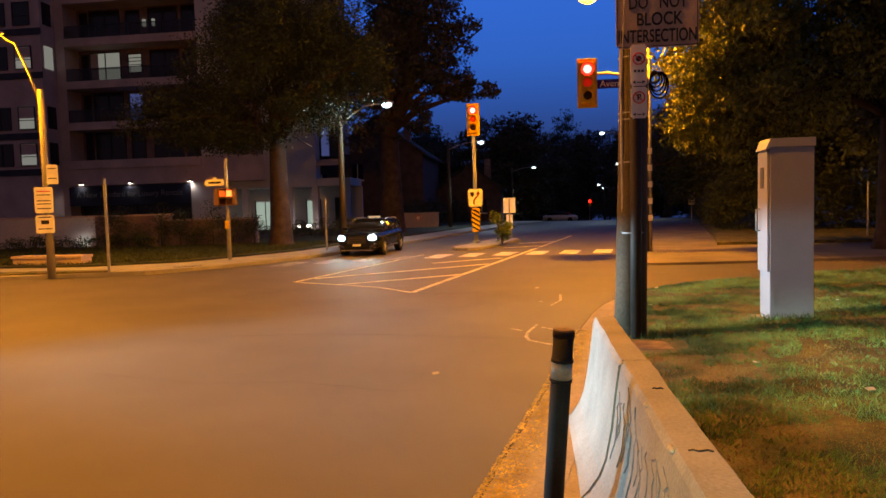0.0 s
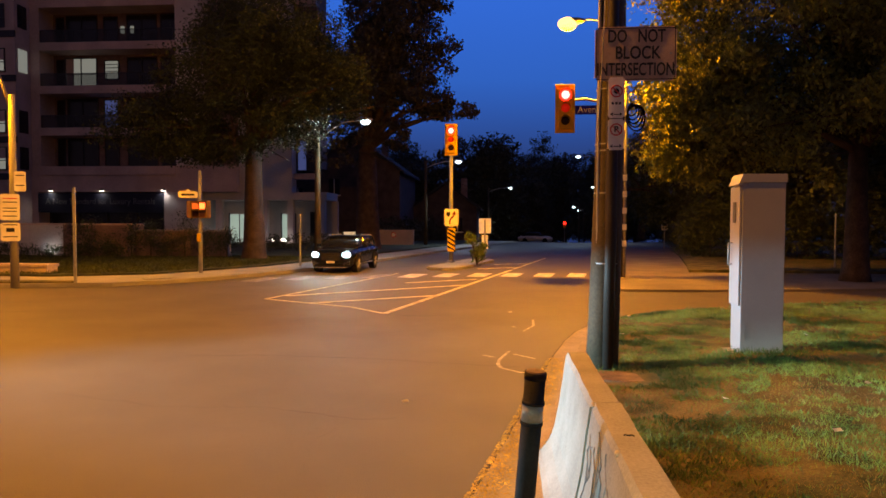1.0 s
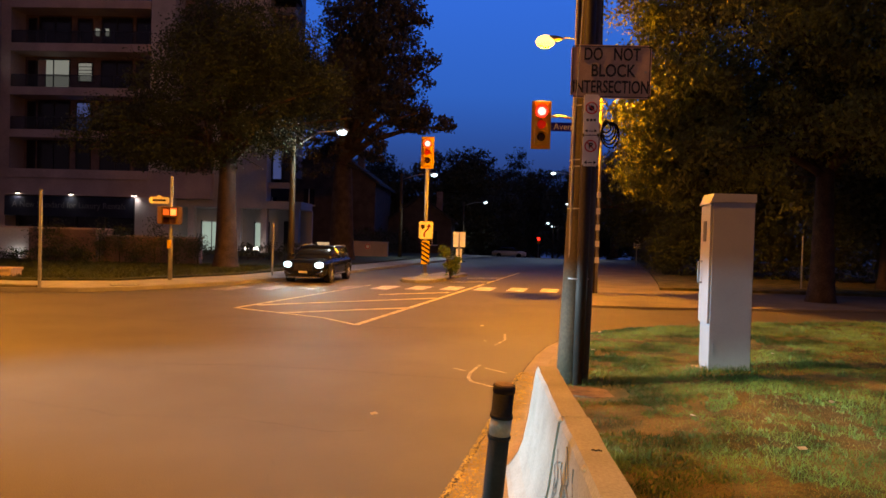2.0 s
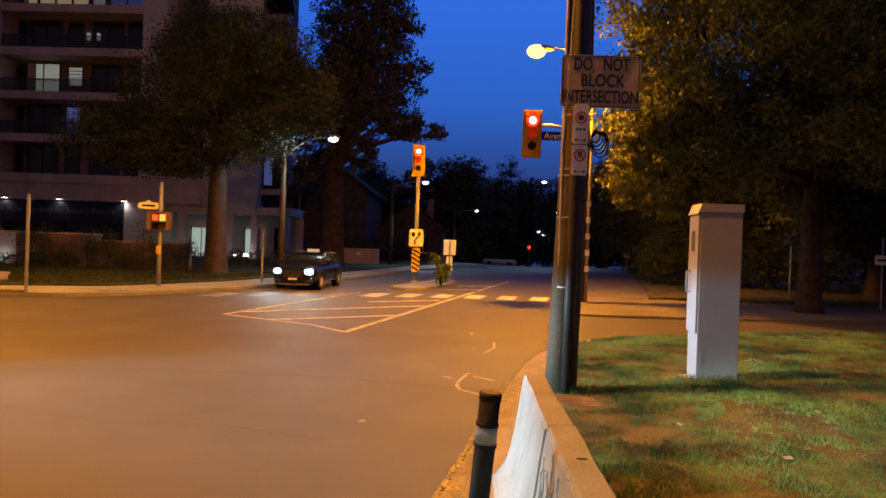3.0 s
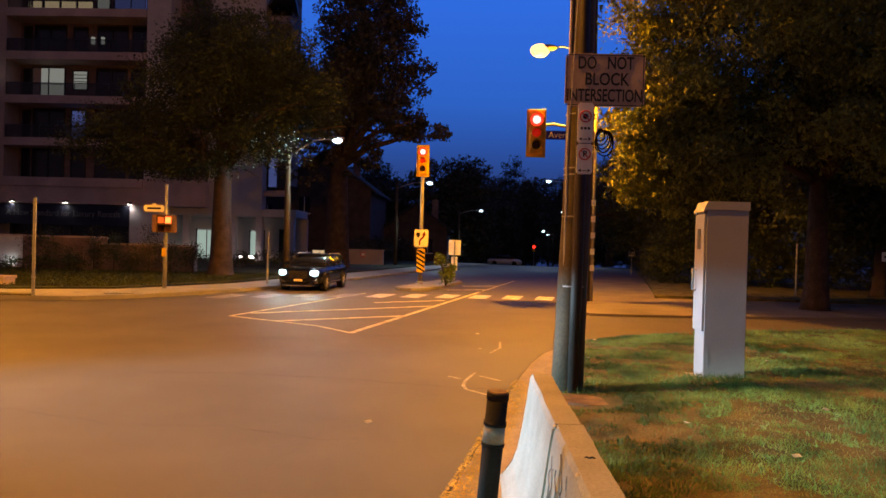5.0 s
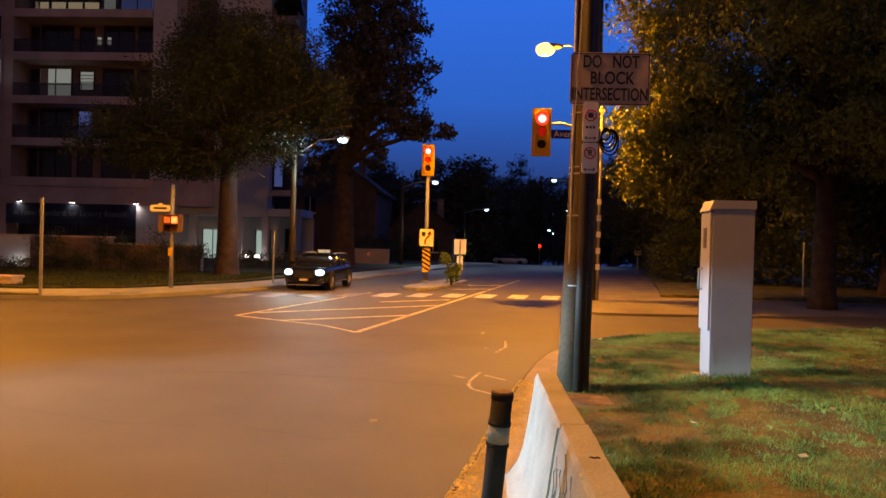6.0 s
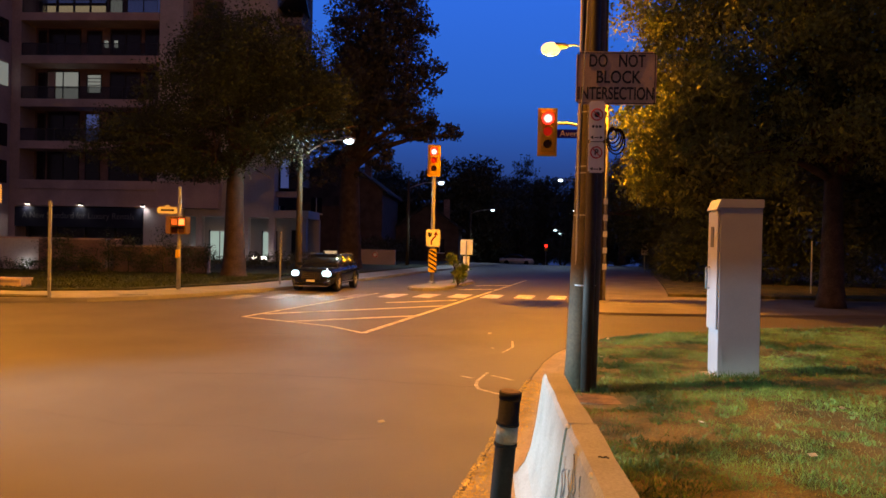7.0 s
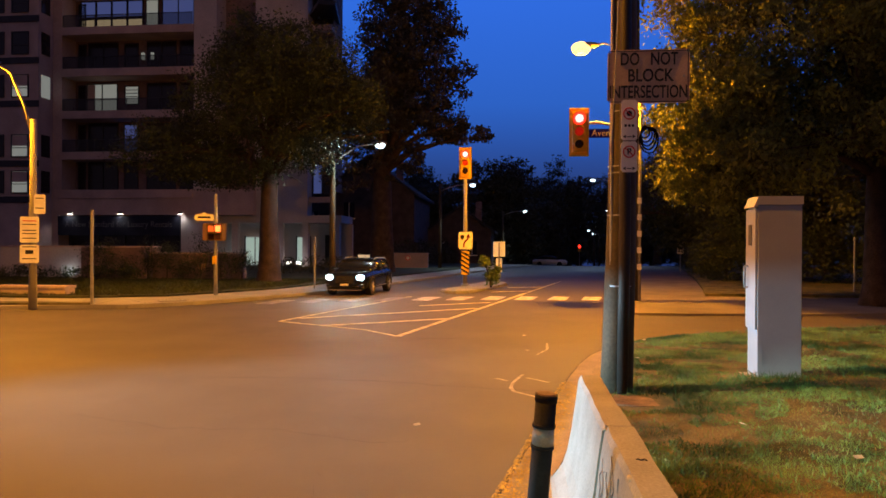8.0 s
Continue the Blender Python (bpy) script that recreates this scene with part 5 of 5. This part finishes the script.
tree("tall dark oak with an uneven crown against the dusk sky", (-8.05, 40.5, 0.1), 0.68, 6.5,
     [((1.6, 0, 13.5), (2.7, 3, 4.6), 120, 96, 0.79), ((2.4, 0, 9.8), (3.0, 3, 2.2), 78, 96, 0.65), ((4.3, 0, 8.4), (1.8, 2, 0.9), 26, 84, 0.50), ((-1.8, 0, 9.3), (2.5, 2.5, 2.4), 72, 96, 0.72), ((1.9, 0, 17.5), (2.3, 3, 3.0), 66, 93, 0.72), ((0.1, 0, 13.6), (1.6, 2.5, 3.2), 56, 93, 0.72), ((-1.4, 0, 6.2), (2.4, 2, 1.3), 26, 78, 0.50), ((1.6, 0, 6.8), (1.5, 1.6, 0.9), 14, 78, 0.43), ((0.4, 0, 10.5), (3.0, 2.5, 3.0), 84, 93, 0.72), ((4.2, 0, 11.7), (1.2, 1.2, 0.8), 13, 78, 0.43), ((3.6, 0, 14.2), (1.2, 1.2, 0.9), 13, 78, 0.43), ((5.9, 0, 8.0), (0.9, 0.6, 0.35), 7, 62, 0.32), ((3.2, 0, 16.6), (1.5, 1, 1.2), 12, 78, 0.43)], 0.11, "leaf_oak", 12, 12)
tree("large street tree whose leaves catch the orange lamp light", (10.1, 21.0, 0.1), 0.31, 4.2,
     [((-1.5, 0, 8.5), (4.6, 4, 4.2), 430, 120, 0.7), ((-4.4, 0.3, 6.2), (1.9, 2.2, 2.6), 170, 120, 0.55), ((-3.4, -0.5, 4.0), (2.0, 2, 1.0), 80, 110, 0.5), ((3.5, -1, 7.0), (5, 4, 3.6), 330, 110, 0.8), ((2.5, -2.0, 4.8), (4.5, 2.5, 1.2), 130, 100, 0.6), ((0, 0, 12.5), (5, 4, 3), 240, 100, 0.8), ((-4.4, 0, 9.8), (2.0, 2, 2.4), 130, 120, 0.55),
      ((1.0, 1.5, 8.0), (4.0, 2.0, 3.5), 200, 100, 0.9), ((-5.2, 0, 3.7), (0.9, 1.3, 0.9), 26, 110, 0.42), ((-4.2, 0, 3.1), (1.1, 1.3, 0.6), 26, 110, 0.42), ((-4.9, -0.6, 5.0), (0.8, 1.0, 0.8), 18, 110, 0.4)], 0.068, "leaf_maple", 13, 12, droop=1.1)
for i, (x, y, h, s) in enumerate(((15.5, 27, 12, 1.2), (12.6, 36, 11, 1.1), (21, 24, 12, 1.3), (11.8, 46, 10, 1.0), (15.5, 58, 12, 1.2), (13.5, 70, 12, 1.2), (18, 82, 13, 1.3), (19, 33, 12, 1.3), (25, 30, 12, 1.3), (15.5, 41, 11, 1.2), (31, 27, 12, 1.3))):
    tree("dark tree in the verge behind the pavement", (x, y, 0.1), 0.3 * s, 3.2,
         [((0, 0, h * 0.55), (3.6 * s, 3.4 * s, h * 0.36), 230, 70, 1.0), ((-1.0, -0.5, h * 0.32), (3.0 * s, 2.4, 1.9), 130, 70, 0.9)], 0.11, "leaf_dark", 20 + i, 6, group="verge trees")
for i, (x, y, h) in enumerate(((9.5, 112, 15), (14, 104, 14), (17.5, 118, 16), (6, 175, 22), (13, 178, 22), (20, 140, 18), (1, 180, 22))):
    tree("far dark tree at the end of the street", (x, y, gz(y)), 0.4, 4,
         [((0, 0, h * 0.6), (4.4, 3, h * 0.38), 150, 64, 1.3), ((0, 0, h * 0.25), (5.0, 3, h * 0.24), 110, 64, 1.3)], 0.21, "leaf_far", 300 + i, 5, group="far trees")
rng = random.Random(7)
for i in range(17):
    u = i / 16
    x, y = -26 + 50 * u, 84 + rng.uniform(-6, 16)
    h = 10.0 + 2.6 * math.sin(i * 1.9) + rng.uniform(-1, 1.4) + (2.4 if 8 <= i <= 11 else 0)
    if 0.58 < u < 0.80:
        y += 72
        h *= 1.75
    tree("far dark tree at the end of the street", (x, y, gz(y)), 0.35, 4,
         [((0, 0, h * 0.60), (3.8, 3, h * 0.36), 150, 64, 1.2), ((rng.uniform(-1, 1), 0, h * 0.26), (3.8, 2.6, h * 0.24), 110, 64, 1.2)], 0.19, "leaf_far", 40 + i, 5, group="far trees")

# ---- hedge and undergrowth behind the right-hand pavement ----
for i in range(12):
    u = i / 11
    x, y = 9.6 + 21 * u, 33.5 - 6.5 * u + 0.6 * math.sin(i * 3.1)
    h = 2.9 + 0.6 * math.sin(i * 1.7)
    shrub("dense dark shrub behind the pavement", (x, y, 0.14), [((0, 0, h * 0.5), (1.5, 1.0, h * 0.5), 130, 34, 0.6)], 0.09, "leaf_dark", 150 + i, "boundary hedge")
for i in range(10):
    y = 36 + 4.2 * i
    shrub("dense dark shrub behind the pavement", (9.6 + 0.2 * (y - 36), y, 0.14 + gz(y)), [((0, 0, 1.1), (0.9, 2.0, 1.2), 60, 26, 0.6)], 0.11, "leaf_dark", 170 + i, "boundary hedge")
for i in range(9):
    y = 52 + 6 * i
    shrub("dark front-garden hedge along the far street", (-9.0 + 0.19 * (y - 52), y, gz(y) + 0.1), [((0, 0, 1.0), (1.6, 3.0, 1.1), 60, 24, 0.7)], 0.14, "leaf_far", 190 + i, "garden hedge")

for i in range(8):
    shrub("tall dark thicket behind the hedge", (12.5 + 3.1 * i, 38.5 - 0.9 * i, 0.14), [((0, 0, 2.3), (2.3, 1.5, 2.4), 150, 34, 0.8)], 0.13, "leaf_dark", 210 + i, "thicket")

# ---- grass, fallen leaves, litter, cracks ----


def inside(x, y):
    for (ya, xa), (yb, xb) in zip(lawn_rows, lawn_rows[1:]):
        if ya <= y < yb:
            return x > xa + (xb - xa) * (y - ya) / (yb - ya) + 0.03
    return False


rng = np.random.default_rng(5)
pts = []
while len(pts) < 210000:
    x, y = 0.75 + 9.5 * rng.random() ** 1.35, 2.4 + 11.6 * rng.random() ** 1.25
    if not inside(x, y):
        continue
    d = noise.noise(Vector((x * 0.9, y * 0.9, 3.0))) + 0.5 * noise.noise(Vector((x * 2.7, y * 2.7, 9.0)))
    d += 0.35 * noise.noise(Vector((x * 7.5, y * 7.5, 1.0)))
    if d < -0.10 and rng.random() < 0.92:
        continue
    if (x - 1.15) ** 2 + (y - 7.1) ** 2 < 0.16 or (abs(x - 2.94) < 0.32 and abs(y - 8.41) < 0.26):
        continue
    pts.append((x, y, lawn_z(x, y) - 0.005))
for cx, cy, k, rad in ((1.2, 7.5, 500, 0.22), (2.7, 8.2, 300, 0.2), (3.1, 8.18, 350, 0.25), (0.85, 4.9, 500, 0.2), (1.6, 12.0, 200, 0.3), (4.6, 12.9, 700, 1.2), (6.8, 13.4, 500, 0.8)):
    for _ in range(k):
        x, y = cx + rng.normal() * rad, cy + rng.normal() * rad * 0.5
        if inside(x, y) and (x - 1.05) ** 2 + (y - 7.62) ** 2 > 0.04:
            pts.append((x, y, lawn_z(x, y) - 0.005))
tall = 210000
P = np.array(pts)
n = len(P)
a = rng.random(n) * 2 * np.pi
side = np.stack([np.cos(a), np.sin(a), np.zeros(n)], 1)
h = (0.014 + 0.030 * rng.random(n) ** 2)[:, None]
h[tall:] *= 2.2
tip = P + np.stack([rng.normal(size=n) * 0.6, rng.normal(size=n) * 0.6, np.ones(n)], 1) * h
w = 0.0022 * (1 + P[:, 1:2] * 0.12)
V = np.stack([P - side * w, P + side * w, tip + side * w * 0.2, tip - side * w * 0.2], 1).reshape(-1, 3)
tagged(leaf_mesh("grass", V, n, "grass", None), "short patchy grass with dry brown spots", "grass", kind="stuff")


def blades(name, label, P, height, width, material, seed):
    """Short flattened blades standing at the given feet."""
    r = np.random.default_rng(seed)
    n = len(P)
    a = r.random(n) * 2 * np.pi
    side = np.stack([np.cos(a), np.sin(a), np.zeros(n)], 1)
    tip = P + np.stack([r.normal(size=n) * 0.8, r.normal(size=n) * 0.8, np.ones(n)], 1) * (height * (0.4 + 0.9 * r.random(n) ** 2))[:, None]
    V = np.stack([P - side * width, P + side * width, tip + side * width * 0.2, tip - side * width * 0.2], 1).reshape(-1, 3)
    return tagged(leaf_mesh(name, V, n, material, None), label, "grass", kind="stuff")


pts = []
while len(pts) < 45000:
    x, y = 0.75 + 9.5 * rng.random() ** 1.35, 2.4 + 11.6 * rng.random() ** 1.25
    d = noise.noise(Vector((x * 0.9, y * 0.9, 3.0))) + 0.5 * noise.noise(Vector((x * 2.7, y * 2.7, 9.0)))
    if inside(x, y) and (d < -0.02 or rng.random() < 0.12) and not (abs(x - 2.94) < 0.32 and abs(y - 8.41) < 0.26):
        pts.append((x, y, lawn_z(x, y) - 0.004))
blades("dry_grass", "dry straw-coloured grass on the worn spots", np.array(pts), 0.022, 0.003, "dry_grass", 51)
pts = [(x, y, lawn_z(x, y)) for x, y in zip(rng.uniform(3.6, 9.5, 26), rng.uniform(11.6, 13.6, 26)) if inside(x, y)]
blades("dry_stalks", "thin pale seed stalks along the lawn edge", np.array(pts), 0.2, 0.007, "dry_grass", 52)
X, Y = rng.uniform(-24, -8.5, 60000), rng.uniform(19.3, 30.5, 60000)
keep = X < np.interp(Y, (19.0, 20.2, 21.6, 24.4, 30.7), (-13.2, -10.8, -10.1, -8.8, -7.5))
blades("corner_grass", "dark uneven grass on the corner lawn", np.stack([X, Y, np.full(60000, 0.155)], 1)[keep], 0.09, 0.012, "shaded_turf_blade", 53)

pts = []
for _ in range(6500):
    y = 3.2 + 5.5 * rng.random() ** 1.6
    x = np.interp(y, [k[0] for k in kerb_r], [k[1] for k in kerb_r]) + abs(rng.normal()) * 0.12 - 0.05
    edge = np.interp(y, [k[0] for k in kerb_r], [k[1] for k in kerb_r])
    pts.append((x, y, 0.006 if x < edge - 0.02 else 0.017 if x < edge + 0.29 else 0.116))
P = np.array(pts)
n = len(P)
a = rng.normal(size=(n, 3)) * np.array([1, 1, 0.25])
a /= np.linalg.norm(a, axis=1)[:, None]
b = np.cross(a, np.array([0, 0, 1.0]) + rng.normal(size=(n, 3)) * 0.2)
s = (0.006 + 0.010 * rng.random(n))[:, None]
V = np.stack([P - a * s, P + b * s * 0.5, P + a * s, P - b * s * 0.5], 1).reshape(-1, 3)
tagged(leaf_mesh("fallen_leaves", V, n, "dry_leaf", None), "small dry yellow leaves gathered in the gutter", "leaves", kind="stuff")
rg = random.Random(8)
for x, y in ((-0.94, 6.45), (0.15, 11.3), (0.11, 13.2), (1.9, 6.1), (2.4, 5.2), (3.3, 6.6), (1.6, 9.6), (2.0, 11.4), (3.9, 9.3)):
    z = lawn_z(x, y) + 0.02 if inside(x, y) else 0.004
    t = thing("litter", "small pale scrap of litter on the ground", "litter", (x, y, z), rg.uniform(0, 180), "litter scraps")
    bm = B()
    q = [bm.verts.new(v) for v in ((-0.035, -0.02, 0), (0.03, -0.025, 0.004), (0.04, 0.02, 0.014), (0.0, 0.03, 0.006), (-0.03, 0.02, 0.012))]
    f = bm.faces.new(q)
    bmesh.ops.solidify(bm, geom=[f], thickness=0.002)
    part("scrap", bm, "paper", t)


def crack(pts, w, seed):
    """A wavering tar-filled crack in the asphalt."""
    rr = random.Random(seed)
    line = []
    for (xa, ya), (xb, yb) in zip(pts, pts[1:]):
        for k in range(10):
            u = k / 10
            line.append((xa + (xb - xa) * u + rr.uniform(-0.03, 0.03), ya + (yb - ya) * u + rr.uniform(-0.03, 0.03)))
    bm = B()
    rows = [(bm.verts.new((x, y - w * rr.uniform(0.3, 0.7), 0.003)), bm.verts.new((x, y + w * rr.uniform(0.3, 0.7), 0.003))) for x, y in line]
    for a, b in zip(rows, rows[1:]):
        bm.faces.new((a[0], b[0], b[1], a[1]))
    return tagged(part("road_crack", bm, "tar"), "thin dark crack in the asphalt", "crack", "road cracks", "structure")


crack([(-4.0, 8.44), (-2.94, 8.57), (-1.79, 8.5), (-0.79, 8.3), (0.3, 8.15)], 0.016, 1)
crack([(-4.6, 6.5), (-3.17, 6.06), (-2.18, 6.12), (-1.3, 5.83), (-0.9, 5.9)], 0.007, 2)
crack([(-1.3, 5.83), (-1.5, 5.2), (-1.35, 4.4)], 0.006, 3)
crack([(-9.5, 12.2), (-7.0, 12.6), (-5.0, 12.3), (-3.4, 12.4)], 0.02, 4)
crack([(-2.2, 12.6), (-1.4, 12.5), (-0.9, 12.7)], 0.03, 5)
for pts in ([(0.06, 9.15), (-0.06, 8.6), (-0.08, 8.3), (-0.04, 8.08)], [(-0.04, 8.08), (0.18, 7.85), (0.34, 7.8)], [(-0.27, 8.85), (-0.13, 8.72)], [(0.12, 8.95), (0.38, 8.68)], [(0.3, 10.9), (0.48, 11.5), (0.5, 12.2)]):
    bm = B()
    rows = [(bm.verts.new((x - 0.022, y, 0.004)), bm.verts.new((x + 0.022, y + 0.02, 0.004))) for x, y in pts]
    for a, b in zip(rows, rows[1:]):
        bm.faces.new((a[0], a[1], b[1], b[0]))
    tagged(part("utility_mark", bm, "chalk"), "faded sprayed utility mark on the road", "road marking", "utility marks", "structure")
